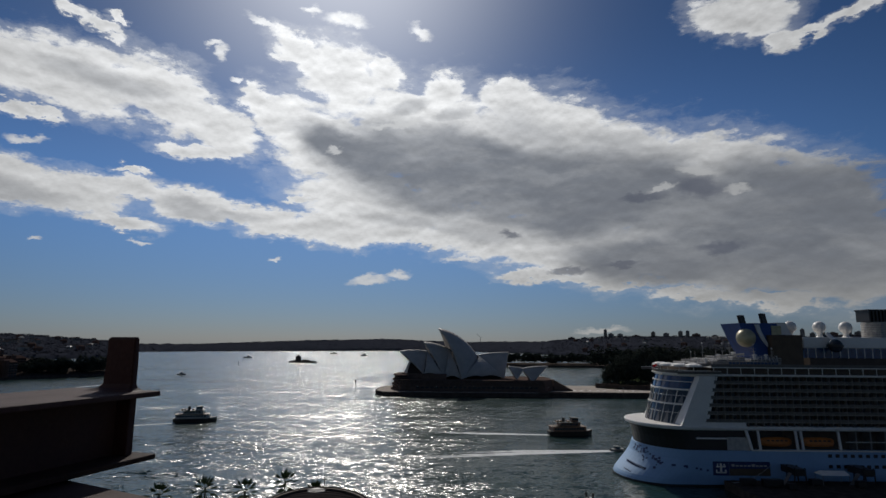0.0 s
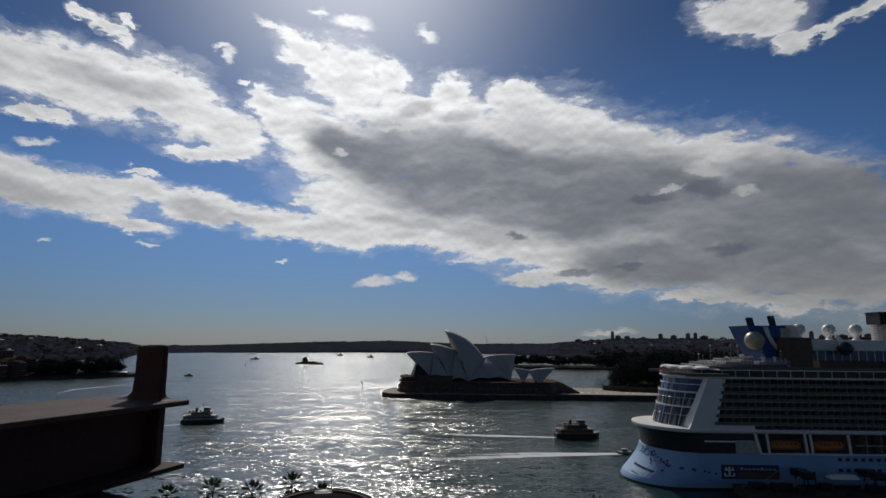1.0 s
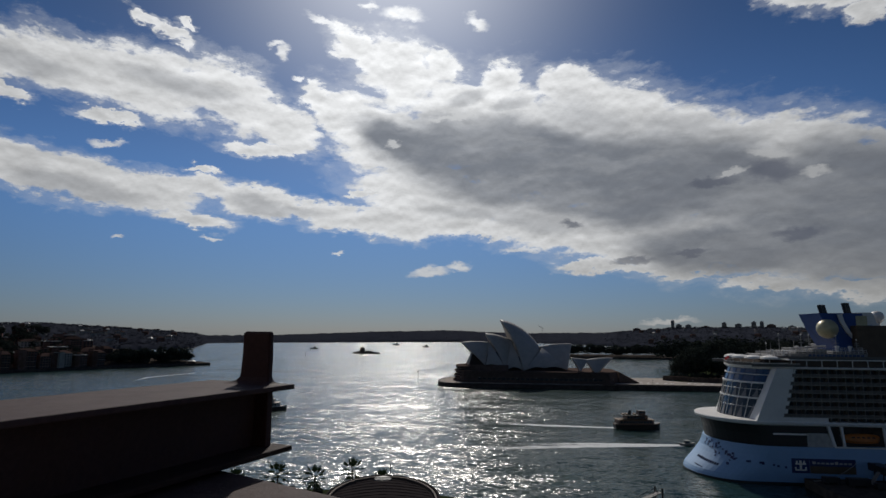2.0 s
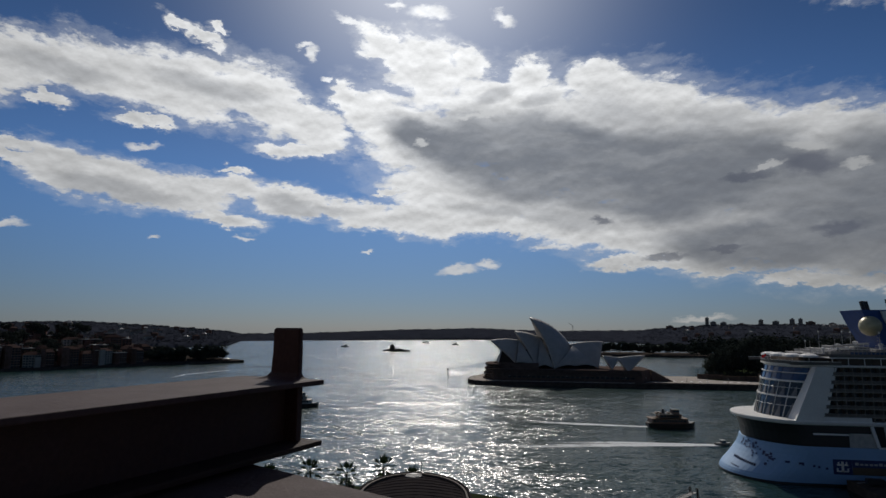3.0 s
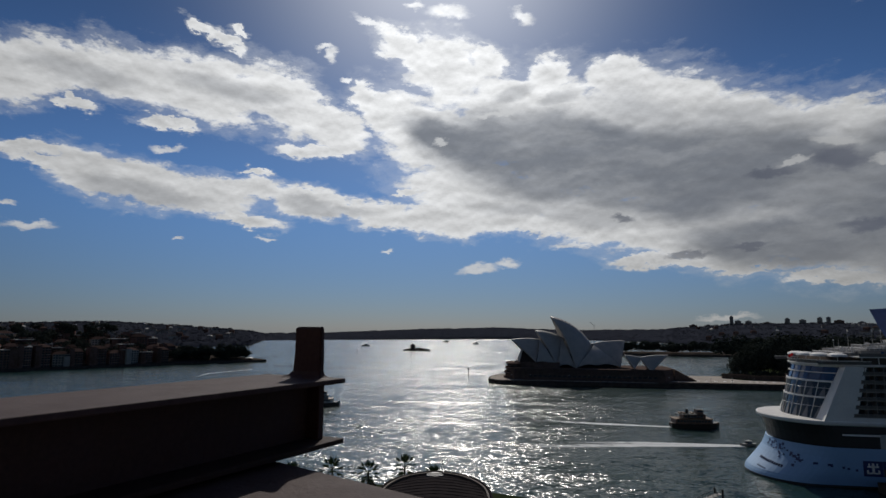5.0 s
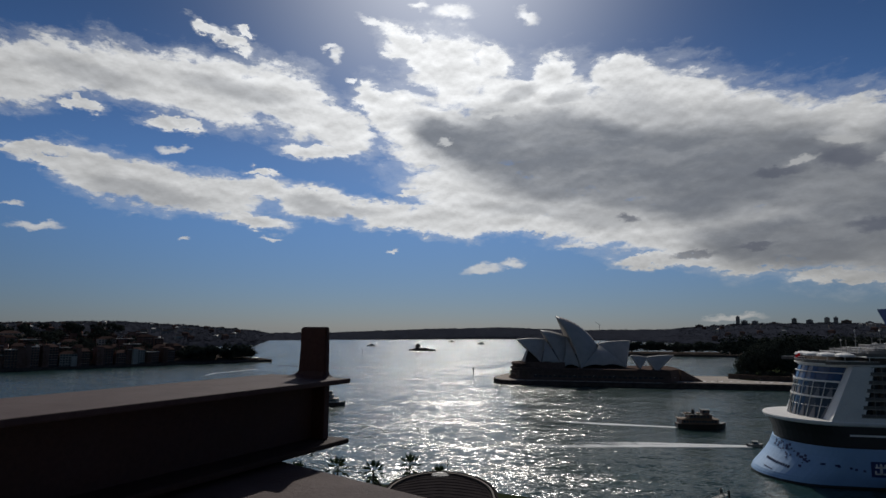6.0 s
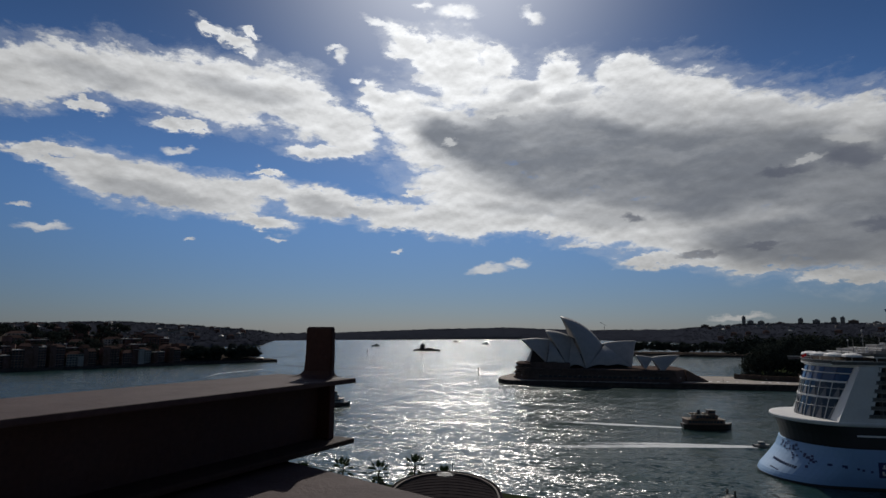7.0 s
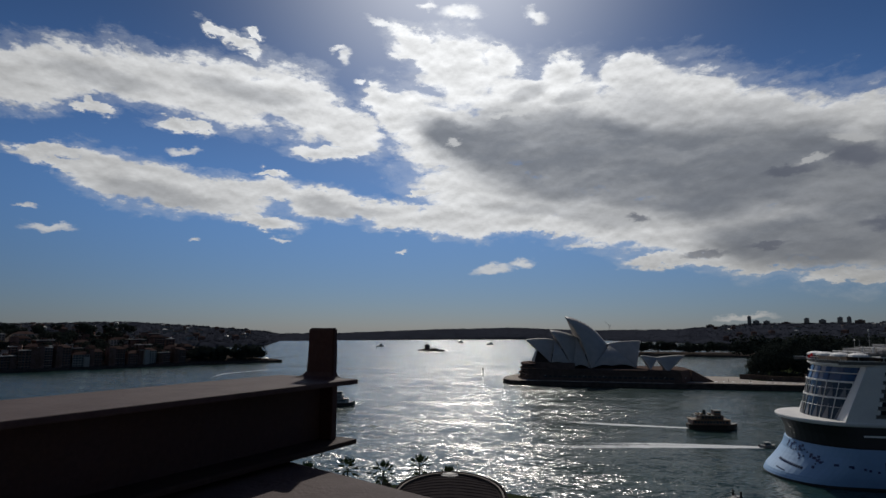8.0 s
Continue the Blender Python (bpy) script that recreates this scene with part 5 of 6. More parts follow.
def apartment(place, turn, wide, deep, storeys, bays, mat, roof, label):
    root = thing("apartment_building", place, label, "apartment building", "waterfront buildings", turn)
    high = storeys * 3.1
    part("wall", boxed(-wide / 2, wide / 2, -deep / 2, deep / 2, -5, high), mat, root)
    if roof == "hip":
        bm = bmesh.new()
        loft(bm, [[(-wide / 2 - 0.5, -deep / 2 - 0.5, high), (wide / 2 + 0.5, -deep / 2 - 0.5, high), (wide / 2 + 0.5, deep / 2 + 0.5, high), (-wide / 2 - 0.5, deep / 2 + 0.5, high)],
                  [(-wide / 4, -0.4, high + 3.6), (wide / 4, -0.4, high + 3.6), (wide / 4, 0.4, high + 3.6), (-wide / 4, 0.4, high + 3.6)]])
        part("roof", bm, M_ROOF, root, "terracotta hipped roof")
    else:
        part("roof", boxed(-wide / 2 - 0.3, wide / 2 + 0.3, -deep / 2 - 0.3, deep / 2 + 0.3, high, high + 0.8), M_LIGHTGREY, root, "flat roof with a pale parapet")
        part("roof_house", boxed(-2, 3, -2, 2, high + 0.8, high + 3.2), mat, root)
    rng = random.Random(int(abs(place[0]) * 7))
    side = rng.choice((-1, 1))
    wing = rng.uniform(0.25, 0.4) * wide
    x0, x1 = sorted((side * wide / 2, side * (wide / 2 - wing)))
    rise = rng.choice((-2.6, -1.2, 1.6, 2.8))
    part("wing", boxed(x0 - 0.2, x1 + 0.2, -deep / 2 - 1.6, deep / 2 - 2, -5, high + rise), mat, root, "projecting stair wing")
    part("wing_roof", boxed(x0 - 0.5, x1 + 0.5, -deep / 2 - 1.9, deep / 2 - 1.8, high + rise, high + rise + 0.5), M_ROOFDARK, root)
    for k in range(rng.randint(1, 3)):
        cx = rng.uniform(-wide * 0.4, wide * 0.4)
        part("chimney", boxed(cx - 0.5, cx + 0.5, 0.8, 1.8, high, high + rng.uniform(3.2, 5.0)), M_BRICK, root)
    for k in range(storeys):
        part("string_course", boxed(-wide / 2 - 0.12, wide / 2 + 0.12, -deep / 2 - 0.12, -deep / 2, k * 3.1 - 0.12, k * 3.1 + 0.12), M_RENDER if k % 2 else mat, root)
    step = wide / bays
    pane = mesh_of(boxed(-step * 0.30, step * 0.30, -0.05, 0.12, 0.7, 2.4), M_GLASS, "window")
    slab = mesh_of(boxed(-step * 0.38, step * 0.38, -1.2, 0.0, 0.1, 0.9), mat, "balcony")
    style = rng.random()
    for s in range(storeys):
        for b in range(bays):
            x = -wide / 2 + step * (b + 0.5)
            piece("window", pane, root, pose(x, -deep / 2, s * 3.1))
            if style > 0.45 and b % 2 == 0:
                piece("balcony", slab, root, pose(x, -deep / 2, s * 3.1))
    return root


def waterfront():
    rng = random.Random(41)
    front = [(-500, 800), (-548, 735), (-600, 655), (-653, 574), (-760, 420)]
    labels = {"brick": "dark red-brown brick apartment block on the waterfront", "pale": "pale rendered apartment block on the waterfront"}
    n = 0
    rows = [(11, 16, 3, 5, (5, 8)), (42, 16, 10, 4, (3, 6)), (82, 18, 20, 5, (3, 6)), (130, 20, 28, 4, (3, 5))]
    for back, pitch, ground, bays, (s0, s1) in rows:
        at = 66.0 if back < 20 else rng.uniform(40, 60)
        total = sum(math.hypot(b[0] - a[0], b[1] - a[1]) for a, b in zip(front, front[1:]))
        while at < total - 120:
            left = at
            for a, b in zip(front, front[1:]):
                seg = math.hypot(b[0] - a[0], b[1] - a[1])
                if left <= seg:
                    break
                left -= seg
            d = Vector((b[0] - a[0], b[1] - a[1], 0)) / seg
            nrm = Vector((d.y, -d.x, 0))
            if nrm.x > 0:
                nrm = -nrm
            p = Vector((a[0], a[1], 0)) + d * left + nrm * back
            wide = pitch * rng.uniform(0.85, 1.35)
            pale = rng.random() < 0.2
            storeys = rng.randint(s0, s1)
            turn = math.degrees(math.atan2(-d.y, -d.x)) + rng.uniform(-14, 14)
            apartment((p.x, p.y, ground * (0.7 if at < 60 else 1.0)), turn, wide, 13, storeys, bays if wide < 18 else bays + 1, M_RENDER if pale else M_BRICK, "hip" if rng.random() < 0.5 else "flat", labels["pale" if pale else "brick"])
            at += wide + rng.uniform(0.5, 4) + (5 if back > 100 else 0)
            n += 1
    apartment((-750, 800, 34), 40, 26, 18, 7, 6, M_BRICK, "flat", "tall red brick apartment tower on the ridge")
    apartment((-715, 812, 32), 38, 18, 16, 6, 4, M_BRICK, "flat", "tall red brick apartment tower on the ridge")
    return n


waterfront()
rng = random.Random(6)
spots = []
for i in range(80):
    k = rng.random()
    spots.append((-474 - 62 * k + rng.uniform(-4, 4) - 8, 838 - 84 * k + rng.uniform(2, 44), 2 + rng.uniform(0, 12)))
for i in range(210):
    k = rng.random()
    b = rng.uniform(14, 210)
    spots.append((-540 - 200 * k - b * 0.75, 735 - 270 * k + b * 0.45, 4 + b * 0.2))
woods("headland_woods", "dark trees over the built-up headland", spots, 9, 17, 1.3, 12, 170)


def sea_wall():
    bm = bmesh.new()
    prism(bm, [(-444, 866), (-460, 845), (-470, 838), (-496, 812), (-506, 820), (-476, 856), (-452, 878)], -1, 3.4)
    tagged(part("sea_wall", bm, M_STONE_DARK), "low stone sea wall at the headland's tip", "sea wall", kind="structure")
    root = thing("pavilion", (-466, 852, 3.4), "small waterside pavilion with a pale roof", "pavilion", turn=35)
    part("wall", boxed(-5, 5, -3, 3, 0, 2.8), M_BRICK, root)
    part("roof", loft(bmesh.new(), [ring(0, 0, 2.8, 6.4, 4.2, 12), ring(0, 0, 4.2, 2.5, 1.2, 12)]), M_LIGHTGREY, root)


sea_wall()


# ---- island fort ----
def island_fort():
    root = thing("island_fort", (-330, 1400, 0), "small dark stone island fort with a round tower", "fort", turn=-12)
    part("island", loft(bmesh.new(), [ring(2, 0, z, rx, ry, 24) for z, rx, ry in ((-1, 37, 15), (1.2, 35, 14), (3.2, 33, 12.5))]), M_STONE_DARK, root)
    part("rampart", loft(bmesh.new(), [ring(0, 0, z, rx, ry, 24) for z, rx, ry in ((3.2, 24, 9), (4.6, 23.5, 8.6))]), M_STONE_DARK, root)
    part("tower", turned([(6.6, 3), (6.0, 12.5), (6.4, 12.8), (6.4, 14.2), (5.2, 14.2)], 20, -9, 0), M_STONE_DARK, root)
    part("turret", turned([(2.0, 14.2), (2.0, 16.2), (0.2, 17.2)], 10, -9, 0), M_STONE_DARK, root)
    part("barracks", boxed(2, 16, -4, 4, 4.4, 6.6), M_STONE_DARK, root)
    part("flagpole", bar(bmesh.new(), (-9, 0, 17), (-9, 0, 24), 0.2, 5), M_GREY, root)


island_fort()


# ---- boats ----
def hull_mesh(length, beam, low, high, sheer=0.5, blunt=0.35):
    bm = bmesh.new()
    rows = []
    for k, w, s in ((0, blunt, 0.2), (0.06, 0.75, 0.1), (0.2, 0.97, 0), (0.5, 1, 0), (0.75, 0.92, 0.15), (0.9, 0.6, 0.5), (0.97, 0.28, 0.85), (1.0, 0.04, 1.0)):
        x, h, top = -length / 2 + length * k, beam / 2 * w, high + sheer * s
        rows.append([(x, -h, top), (x, -h * 0.86, low), (x, h * 0.86, low), (x, h, top)])
    loft(bm, rows)
    bmesh.ops.recalc_face_normals(bm, faces=bm.faces)
    return bm


def ferry(place, turn, label, cabin_mat, hull_mat):
    root = thing("ferry", place, label, "ferry", turn=turn)
    part("hull", hull_mesh(26, 9.2, -0.6, 2.3, 0.7, 0.55), hull_mat, root)
    part("rubbing_strip", hull_mesh(26.3, 9.5, 1.9, 2.25, 0.7, 0.55), cabin_mat, root)
    cabin = part("lower_cabin", loft(bmesh.new(), [[(-11.5, -4.1, 2.3), (7.5, -4.1, 2.3), (9.0, -2.6, 2.3), (9.0, 2.6, 2.3), (7.5, 4.1, 2.3), (-11.5, 4.1, 2.3)], [(-11.3, -4.0, 4.7), (7.2, -4.0, 4.7), (8.6, -2.5, 4.7), (8.6, 2.5, 4.7), (7.2, 4.0, 4.7), (-11.3, 4.0, 4.7)]]), cabin_mat, root)
    win = mesh_of(boxed(-0.62, 0.62, -0.05, 0.05, -0.55, 0.55), M_GLASS, "window")
    for i in range(11):
        for y in (-4.08, 4.08):
            piece("window", win, root, pose(-10 + i * 1.62, y, 3.7))
    part("upper_deck", boxed(-12.2, 8.4, -4.4, 4.4, 4.7, 4.95), M_TIMBER, root)
    part("upper_cabin", boxed(-7.0, 5.0, -3.2, 3.2, 4.95, 7.0, bevel=0.2), cabin_mat, root)
    for i in range(6):
        for y in (-3.25, 3.25):
            piece("window", win, root, pose(-5.8 + i * 1.7, y, 6.1))
    part("upper_roof", boxed(-9.5, 5.6, -3.7, 3.7, 7.0, 7.22), hull_mat, root)
    part("wheelhouse", loft(bmesh.new(), [[(0.4, -2, 7.2), (4.2, -2, 7.2), (4.2, 2, 7.2), (0.4, 2, 7.2)], [(0.6, -1.8, 9.4), (3.9, -1.8, 9.4), (3.9, 1.8, 9.4), (0.6, 1.8, 9.4)]]), cabin_mat, root)
    part("wheelhouse_window", boxed(0.8, 4.25, -2.02, 2.02, 8.2, 9.0), M_GLASS, root)
    part("wheelhouse_roof", boxed(0.1, 4.6, -2.3, 2.3, 9.4, 9.6), hull_mat, root)
    part("funnel", loft(bmesh.new(), [ring(-4.0, 0, z, r, r * 0.7, 12) for z, r in ((7.2, 0.9), (9.6, 0.8))]), M_BLACK, root)
    part("mast", bar(bmesh.new(), (0.2, 0, 9.4), (-0.4, 0, 12.2), 0.09, 5), M_GREY, root)
    for x in (-8.5, -6.5, -2.0):
        part("locker", boxed(x, x + 1.2, -1.6, 1.6, 7.22, 8.0, bevel=0.1), M_TIMBER, root)
    rail = bmesh.new()
    for z in (5.5, 5.95):
        for y in (-4.3, 4.3):
            bar(rail, (-12.0, y, z), (-7.0, y, z), 0.04, 4)
            bar(rail, (5.0, y, z), (8.2, y, z), 0.04, 4)
    for i in range(5):
        for y in (-4.3, 4.3):
            bar(rail, (-12 + i * 1.2, y, 4.95), (-12 + i * 1.2, y, 5.95), 0.04, 4)
    part("rail", rail, M_GREY, root)
    post = mesh_of(bar(bmesh.new(), (0, 0, 4.95), (0, 0, 7.0), 0.06, 4), M_GREY, "post")
    for x in (-11.8, -9.4):
        for y in (-3.6, 3.6):
            piece("post", post, root, pose(x, y, 0))
    return root


ferry((74, 350.5, 0.1), 8, "dark-hulled harbour ferry with brown cabins under way", M_CREAM, M_GREEN)
ferry((-159, 391, 0.1), 14, "dark green harbour ferry with pale cabins", M_LIGHTGREY, M_GREEN)


def speedboat(place, turn, length, label, name="speedboat"):
    root = thing(name, place, label, "boat", turn=turn)
    k = length / 6.5
    part("hull", hull_mesh(length, 2.3 * k, -0.2, 0.8 * k, 0.3), M_GREY, root)
    part("cabin", loft(bmesh.new(), [[(-1.0 * k, -0.9 * k, 0.8 * k), (1.4 * k, -0.8 * k, 0.8 * k), (1.4 * k, 0.8 * k, 0.8 * k), (-1.0 * k, 0.9 * k, 0.8 * k)], [(-0.8 * k, -0.8 * k, 1.9 * k), (0.6 * k, -0.7 * k, 1.9 * k), (0.6 * k, 0.7 * k, 1.9 * k), (-0.8 * k, 0.8 * k, 1.9 * k)]]), M_GLASS, root)
    part("roof", boxed(-1.2 * k, 0.9 * k, -0.95 * k, 0.95 * k, 1.9 * k, 2.05 * k), M_LIGHTGREY, root)
    part("engine", boxed(-length / 2 - 0.5 * k, -length / 2 + 0.1, -0.3 * k, 0.3 * k, 0.1, 1.1 * k, bevel=0.05), M_BLACK, root)
    return root


speedboat((86.5, 301.0, 0.15), 12, 7.0, "small motor launch speeding ahead of a foaming wake")
for x, y, turn, size in ((-560, 1720, 20, 22), (-385, 885, 8, 12), (-420, 2300, 10, 26), (-270, 2050, 30, 24), (-150, 2500, 0, 24)):
    speedboat((x, y, 0.15), turn, size, "distant motor boat on the harbour", "motor_boat")


def buoy(x, y):
    root = thing("channel_marker", (x, y, 0), "thin channel marker standing in the water", "marker", "channel markers")
    part("pile", bar(bmesh.new(), (0, 0, -1), (0, 0, 6), 0.35, 8), M_GREY, root)
    part("top_mark", turned([(0.9, 6), (0.9, 7.2), (0.1, 8)], 10), M_BLACK, root)


for x, y in ((-420, 1230), (-100, 690), (-500, 1500)):
    buoy(x, y)


def wake(label, line, widths, lift=0.06):
    """A foam trail lying on the water, tail first."""
    bm = bmesh.new()
    uv = bm.loops.layers.uv.new("UVMap")
    pts = [Vector((x, y, lift)) for x, y in line]
    fine = []
    for a, b in zip(pts, pts[1:]):
        fine += [a.lerp(b, i / 8) for i in range(8)]
    fine.append(pts[-1])
    rows = []
    for i, p in enumerate(fine):
        k = i / (len(fine) - 1)
        d = (fine[min(i + 1, len(fine) - 1)] - fine[max(i - 1, 0)]).normalized()
        nrm = Vector((-d.y, d.x, 0))
        w = widths[0] + (widths[1] - widths[0]) * k
        rows.append((k, [bm.verts.new(p + nrm * w * (j / 4 - 0.5)) for j in range(5)]))
    for (ka, ra), (kb, rb) in zip(rows, rows[1:]):
        for j in range(4):
            f = bm.faces.new((ra[j], rb[j], rb[j + 1], ra[j + 1]))
            for loop, value in zip(f.loops, ((ka, j / 4), (kb, j / 4), (kb, (j + 1) / 4), (ka, (j + 1) / 4))):
                loop[uv].uv = value
    bm.normal_update()
    for f in bm.faces:
        if f.normal.z < 0:
            f.normal_flip()
    tagged(part("wake", bm, M_FOAM), label, "wake", kind="stuff")


wake("white foaming wake trailing a ferry", [(-70, 362), (-20, 359), (20, 352), (62, 349)], (26, 7))
wake("long white foaming wake of a launch", [(-95, 236), (-50, 262), (-5, 281), (40, 292), (84, 300.4)], (22, 10))
wake("second fork of the launch's wake", [(-60, 268), (-10, 288), (40, 298), (83, 301.2)], (22, 4), 0.09)
wake("faint foam trail off the headland", [(-330, 520), (-375, 566), (-395, 630), (-381, 705)], (9, 6))
wake("white foam trail of a passing ferry", [(-245, 340), (-205, 362), (-168, 382)], (10, 5))


# ---- near shore: palms, round building ----
def near_land():
    bm = bmesh.new()
    prism(bm, [(-200, -60), (60, -60), (60, 120), (40, 168), (12, 178), (-20, 188), (-60, 190), (-95, 186), (-140, 168), (-200, 130)], -2, 3.0)
    tagged(part("foreshore_ground", bm, M_GRASS), "grassy foreshore below the bridge", "ground", kind="structure")


near_land()


def palm(place, turn, height, seed):
    rng = random.Random(seed)
    root = thing("palm_tree", place, "tall fan palm with a round green crown on the foreshore", "palm tree", "foreshore palms", turn)
    part("trunk", loft(bmesh.new(), [ring(0.15 * math.sin(z * 0.5), 0, z, r, None, 9) for z, r in ((0, 0.42), (0.8, 0.32), (height * 0.5, 0.26), (height - 0.6, 0.25), (height, 0.36))]), M_BARK, root)
    for i in range(20):
        bm = bmesh.new()
        a = i * 2.39996 + rng.uniform(-0.2, 0.2)
        up = radians(80 - 125 * (i / 19)) + rng.uniform(-0.1, 0.1)
        reach = rng.uniform(3.8, 4.6)
        out = Vector((math.cos(a), math.sin(a), 0))
        base = Vector((0, 0, height))
        d = out * math.cos(up) + Vector((0, 0, math.sin(up)))
        stem = base + d * reach * 0.45
        side = d.cross(Vector((0, 0, 1)))
        side = side.normalized() if side.length > 0.05 else Vector((1, 0, 0))
        over = side.cross(d)
        bar(bm, base, stem, 0.05, 4, 0.03)
        for j in range(7):
            f = (j - 3) / 3
            way = d * math.cos(f * 0.7) + side * math.sin(f * 0.7)
            long = reach * (0.62 - 0.16 * abs(f)) * rng.uniform(0.9, 1.1)
            mid = stem + way * long * 0.5 + over * 0.05
            tip = stem + way * long - Vector((0, 0, 0.12 + 0.1 * abs(f)))
            w = way.cross(over).normalized() * 0.17
            va, vb, vc, vd = bm.verts.new(stem), bm.verts.new(mid + w), bm.verts.new(tip), bm.verts.new(mid - w)
            bm.faces.new((va, vb, vc, vd))
        part("frond", bm, M_PALM, root)
    return root


for az, el, dist, seed in ((-14.2, -12.65, 180, 1), (-17.6, -13.1, 183, 2), (-20.9, -12.75, 184, 3), (-24.5, -12.95, 186, 4), (-11.5, -13.6, 176, 5)):
    x, y = dist * math.sin(radians(az)), dist * math.cos(radians(az))
    palm((x, y, 3.0), seed * 70, EYE.z + dist * math.tan(radians(el)) - 3.0, seed)


def apse(half, deep, back, z, count=32):
    """Plan of a long building with a rounded far end."""
    pts = [(half * math.cos(math.pi * i / count), deep * math.sin(math.pi * i / count), z) for i in range(count + 1)]
    return pts + [(-half, -back, z), (half, -back, z)]


def round_building():
    d = 140
    c = (d * math.sin(radians(-11.4)), d * math.cos(radians(-11.4)), 4.5)
    root = thing("round_ended_building", c, "round-ended building with a dark sheet roof and pale parapet", "building", turn=11.2)
    part("wall", loft(bmesh.new(), [apse(12.2, 19.5, 40, -1.6), apse(12.2, 19.5, 40, 10.4)]), M_SKIN, root)
    for w, dd, m, top in ((13.0, 20.2, M_ROOFDARK, 11.3), (12.3, 19.3, M_CHAR, 11.2)):
        bm = bmesh.new()
        loft(bm, [apse(w - 0.05, dd, 40, 10.3), apse(w, dd + 0.1, 40, top), apse(w - 0.45, dd - 0.5, 39.6, top), apse(w - 0.45, dd - 0.5, 39.6, 10.3)], caps=False)
        part("parapet", bm, m, root, "pale rounded parapet")
    rows = [(12.0, 19.3, 10.5), (9, 16, 11.1), (5, 11, 11.6), (1.5, 5, 11.9)]
    part("roof", loft(bmesh.new(), [apse(a, b, 39, z) for a, b, z in rows]), M_ROOFDARK, root, "dark shallow vaulted roof")
    for i in range(16):
        y = 14.5 - i * 2.6
        bm = bmesh.new()
        half = 11.2 * math.sqrt(max(0.05, 1 - (max(y, 0) / 19.3) ** 2))
        pts = [(-half, 10.75), (-half * 0.75, 11.2), (-half * 0.4, 11.72), (0, 12.0), (half * 0.4, 11.72), (half * 0.75, 11.2), (half, 10.75)]
        for (xa, za), (xb, zb) in zip(pts, pts[1:]):
            bar(bm, (xa, y, za), (xb, y, zb), 0.07, 4)
        part("roof_seam", bm, M_STEEL_DARK, root)
    part("vent", turned([(2.3, 10.6), (2.2, 11.5), (0.9, 11.9), (0.1, 11.95)], 18, 0.0, 15.6), M_GREY, root, "pale roof vent")
    part("mast", bar(bmesh.new(), (1.9, 19.3, 10), (1.9, 19.3, 14.2), 0.11, 5), M_GREY, root)
    part("mast_arm", bar(bmesh.new(), (1.3, 19.3, 13.2), (2.5, 19.3, 13.2), 0.09, 5), M_GREY, root)
    return root


round_building()


def side_wing():
    root = thing("side_wing", (-8, 140, 3), "low dark-roofed wing beside the round building", "building", turn=-25)
    part("wall", boxed(-9, 9, -7, 7, 0, 7.6), M_SKIN, root)
    part("roof", loft(bmesh.new(), [[(-9.6, -7.6, 7.6), (9.6, -7.6, 7.6), (9.6, 7.6, 7.6), (-9.6, 7.6, 7.6)], [(-6, -1, 9.2), (6, -1, 9.2), (6, 1, 9.2), (-6, 1, 9.2)]]), M_ROOFDARK, root)


side_wing()
woods("foreshore_shrubs", "dark shrubs along the foreshore", [(-44 + i * 2.2, 176 - abs(i - 4) * 0.8, 3) for i in range(9)] + [(-80 + i * 4, 180, 3) for i in range(7)], 2.2, 3.6, 0.45, 15, 120)


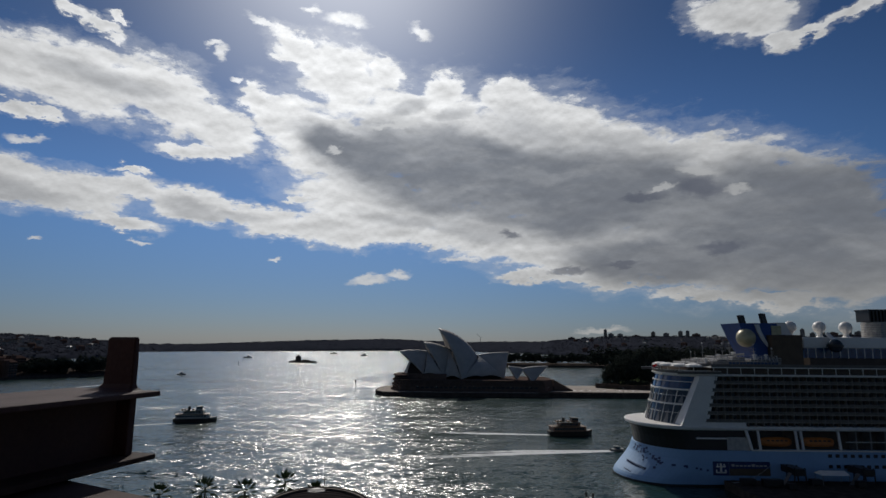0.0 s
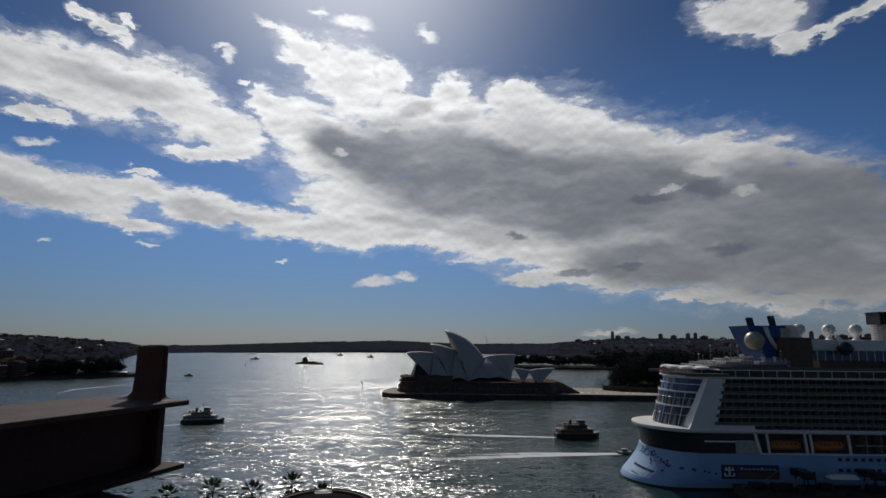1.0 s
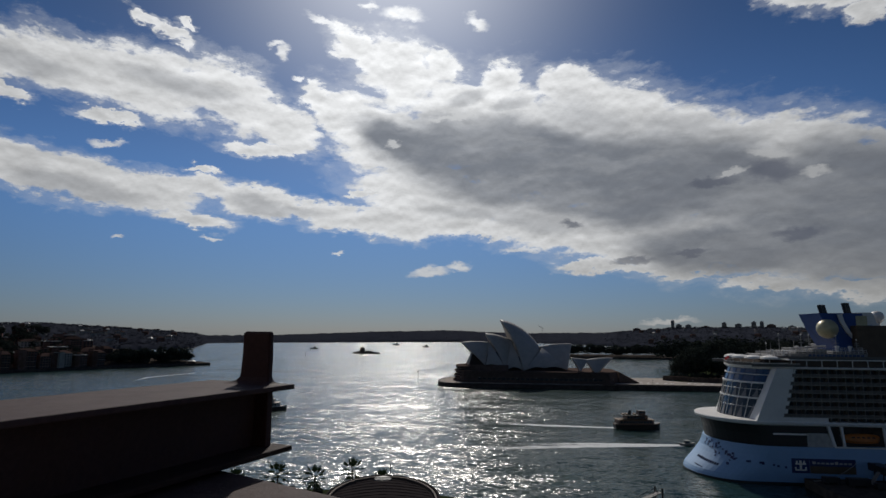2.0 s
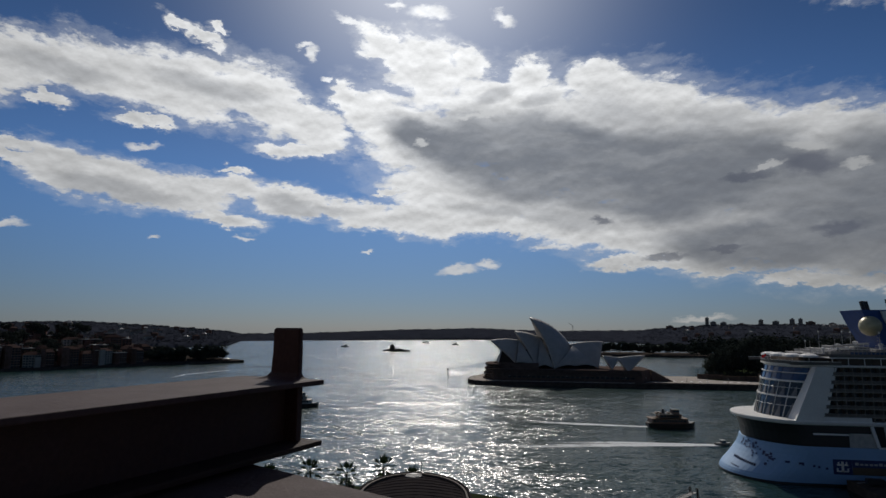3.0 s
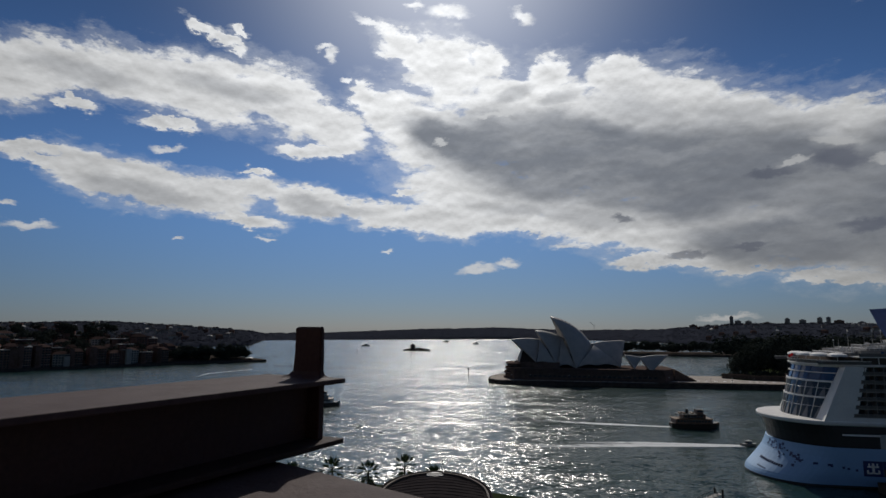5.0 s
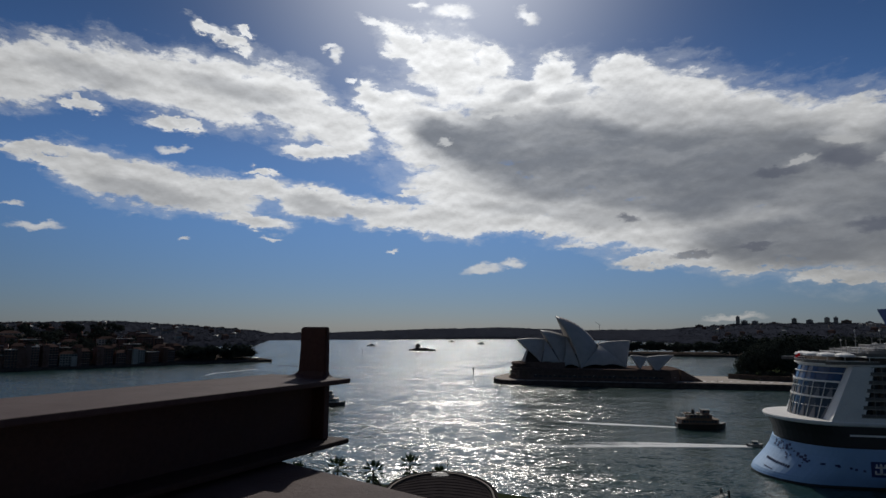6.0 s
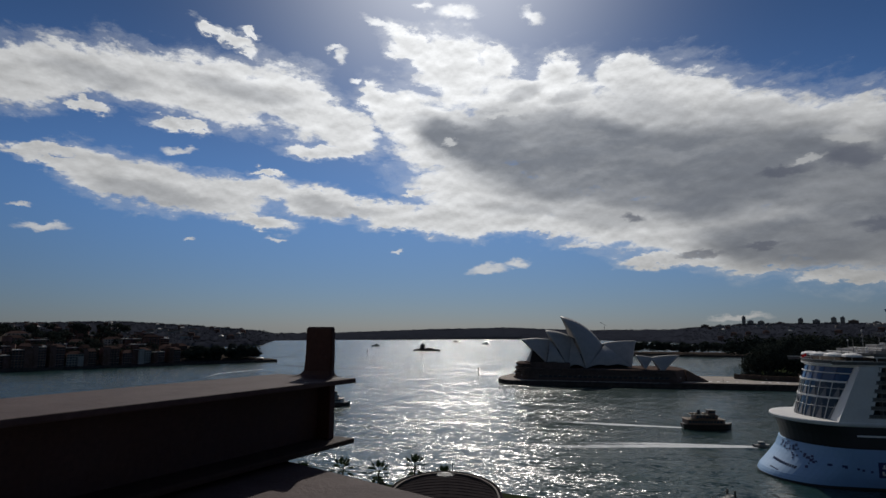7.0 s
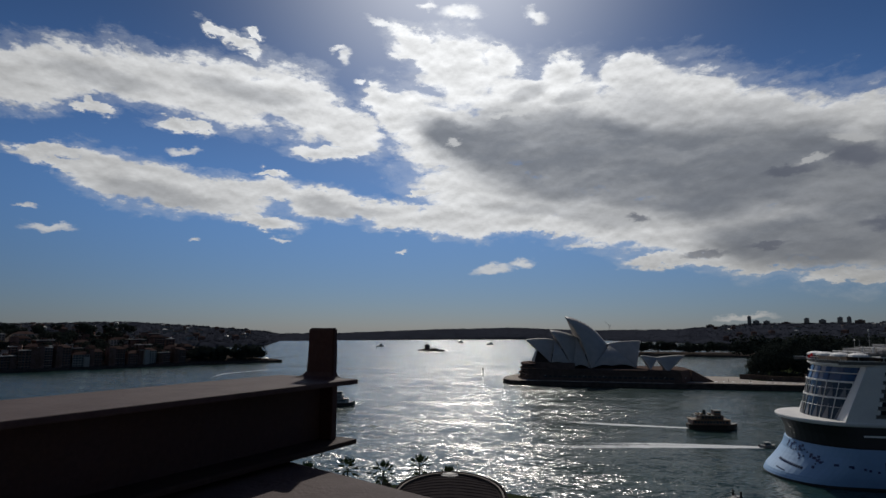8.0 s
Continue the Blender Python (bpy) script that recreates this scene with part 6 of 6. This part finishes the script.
# ---- terminal quay beside the ship ----
def quay():
    tagged(part("quay", boxed(104, 420, 150, 226.5, -2, 3.0), M_STONE_DARK), "dark concrete passenger quay beside the ship", "quay", kind="structure")
    for i in range(16):
        root = thing("fender", (108 + i * 9, 226.6, 0), "black rubber fender on the quay face", "fender", "quay fenders")
        part("pad", boxed(-0.9, 0.9, -0.1, 1.4, -1.2, 2.8, bevel=0.2), M_BLACK, root)
    for x in (127.5, 152.0):
        root = thing("gangway_gantry", (x, 221, 3), "dark steel boarding gantry against the hull", "gantry")
        for a in (-2.2, 2.2):
            for b in (-2.5, 2.5):
                part("leg", bar(bmesh.new(), (a, b, 0), (a * 0.8, b, 6.2), 0.25, 6), M_BLACK, root)
        part("cabin", boxed(-2.0, 2.0, -3, 6.2, 3.4, 5.8, bevel=0.15), M_BLACK, root)
        part("stair", loft(bmesh.new(), [[(-4.8, -1, 0), (-4.8, 1, 0), (-4.6, 1, 0.4), (-4.6, -1, 0.4)], [(-2.2, -1, 3.6), (-2.2, 1, 3.6), (-2.0, 1, 4.0), (-2.0, -1, 4.0)]]), M_GREY, root)
    root = thing("canopy", (141, 222, 3), "white fabric canopy on posts on the quay", "canopy")
    part("fabric", loft(bmesh.new(), [[(-5, -2.5, 3.4), (5, -2.5, 3.4), (5, 2.5, 3.4), (-5, 2.5, 3.4)], [(-4.6, -0.4, 4.6), (4.6, -0.4, 4.6), (4.6, 0.4, 4.6), (-4.6, 0.4, 4.6)]]), M_SHIPWHITE, root)
    for a in (-4.7, 4.7):
        for b in (-2.3, 2.3):
            part("post", bar(bmesh.new(), (a, b, 0), (a, b, 3.4), 0.1, 6), M_GREY, root)
    for i, (x, w, h) in enumerate(((109, 5, 2.4), (116, 7, 2.9), (121, 3, 2.2), (133, 4, 2.4), (147, 3, 2.6), (160, 6, 3.0), (168, 5, 2.4))):
        root = thing("service_van", (x, 219 - (i % 3) * 3, 3.0), "dark service vehicle parked on the quay", "vehicle", "quay vehicles")
        part("body", boxed(-w / 2, w / 2, -1.1, 1.1, 0.5, h, bevel=0.18), M_BLACK, root)
        for a in (-w * 0.3, w * 0.3):
            for b in (-1.05, 1.05):
                part("wheel", bar(bmesh.new(), (a, b - 0.12, 0.42), (a, b + 0.12, 0.42), 0.42, 10), M_BLACK, root)
    root = thing("mooring_line", (105, 222, 3.2), "slack mooring rope from hull to quay", "rope")
    bm = bmesh.new()
    prev = None
    for i in range(13):
        k = i / 12
        p = Vector((18 * k, 6.8 * k, 5.0 * k * k - 1.0 * math.sin(math.pi * k) * 0.4))
        if prev is not None:
            bar(bm, prev, p, 0.09, 5)
        prev = p
    part("rope", bm, M_LIGHTGREY, root)


quay()


def ramp():
    root = thing("gangway_ramp", (41, 194, 0), "thin dark steel ramp and rails at the water's edge", "ramp", turn=38)
    part("pontoon", boxed(-9, -3, -2.5, 1.5, -0.6, 0.85), M_STONE_DARK, root)
    rails = bmesh.new()
    for y in (-1.0, 1.0):
        bar(rails, (-7, y, 1.6), (9, y, 4.6), 0.09, 5)
        bar(rails, (-7, y, 0.9), (9, y, 3.4), 0.09, 5)
        for i in range(9):
            bar(rails, (-7 + i * 2, y, 0.9 + i * 0.31), (-7 + i * 2, y, 1.6 + i * 0.375), 0.06, 4)
    part("rail", rails, M_BLACK, root)
    part("deck", loft(bmesh.new(), [[(-7, -1, 0.8), (-7, 1, 0.8), (-7, 1, 0.95), (-7, -1, 0.95)], [(9, -1, 3.3), (9, 1, 3.3), (9, 1, 3.45), (9, -1, 3.45)]]), M_GREY, root)
    part("pile", bar(bmesh.new(), (8.8, -1.4, -2), (8.8, -1.4, 4.8), 0.3, 8), M_STONE_DARK, root)
    part("pile", bar(bmesh.new(), (8.8, 1.4, -2), (8.8, 1.4, 4.8), 0.3, 8), M_STONE_DARK, root)


ramp()


# ---- forecourt furniture ----
def forecourt():
    rng = random.Random(51)
    first = None
    for i in range(26):
        x, y = 128 + i * 7.0 + rng.uniform(-1, 1), 579.5 + rng.uniform(-0.4, 0.4)
        if first is None:
            first = thing("umbrella", (x, y, 4.12), "white cafe umbrella on the paved waterfront", "umbrella", "waterfront umbrellas")
            part("pole", bar(bmesh.new(), (0, 0, 0), (0, 0, 2.6), 0.06, 6), M_GREY, first)
            part("canopy", loft(bmesh.new(), [ring(0, 0, z, r, None, 8) for z, r in ((2.3, 1.7), (2.45, 1.65), (3.0, 0.1))]), M_SHIPWHITE, first)
        elif i % 5 != 0:
            copy_thing(first, pose(x, y, 4.12, 0, 0, rng.uniform(0, 90)))
    root = thing("kiosk", (212, 598, 4.12), "small dark kiosk on the forecourt", "kiosk")
    part("wall", boxed(-4, 4, -4, 4, 0, 8.5), M_CHAR, root)
    part("roof", boxed(-4.4, 4.4, -4.4, 4.4, 8.5, 9.1), M_STONE_DARK, root)
    tagged(part("lower_concourse", boxed(92, 205, 577.5, 579, 4.12, 5.2), M_GRANITE), "low granite wall along the waterfront", "wall", kind="structure")
    lamp_first = None
    for i in range(14):
        x, y = -60 + i * 18, 578.6 if i > 0 else 600
        if lamp_first is None:
            lamp_first = thing("lamp_post", (x, y, 4.12), "thin dark lamp post on the broadwalk", "lamp post", "broadwalk lamps")
            part("pole", bar(bmesh.new(), (0, 0, 0), (0, 0, 4.8), 0.12, 6), M_BLACK, lamp_first)
            part("globe", turned([(0.1, 4.8), (0.4, 5.1), (0.4, 5.4), (0.1, 5.7)], 10), M_LIGHTGREY, lamp_first)
        else:
            copy_thing(lamp_first, pose(x, y, 4.12))


forecourt()


def far_crane():
    x, y, z = ridge_height(3.6, 0.95)
    root = thing("tower_crane", (x, y, z), "thin distant tower crane on the ridge", "crane")
    part("mast", bar(bmesh.new(), (0, 0, -4), (0, 0, 34), 1.2, 4), M_GREY, root)
    part("jib", bar(bmesh.new(), (10, 0, 30), (-24, 0, 52), 0.9, 4), M_GREY, root)


far_crane()
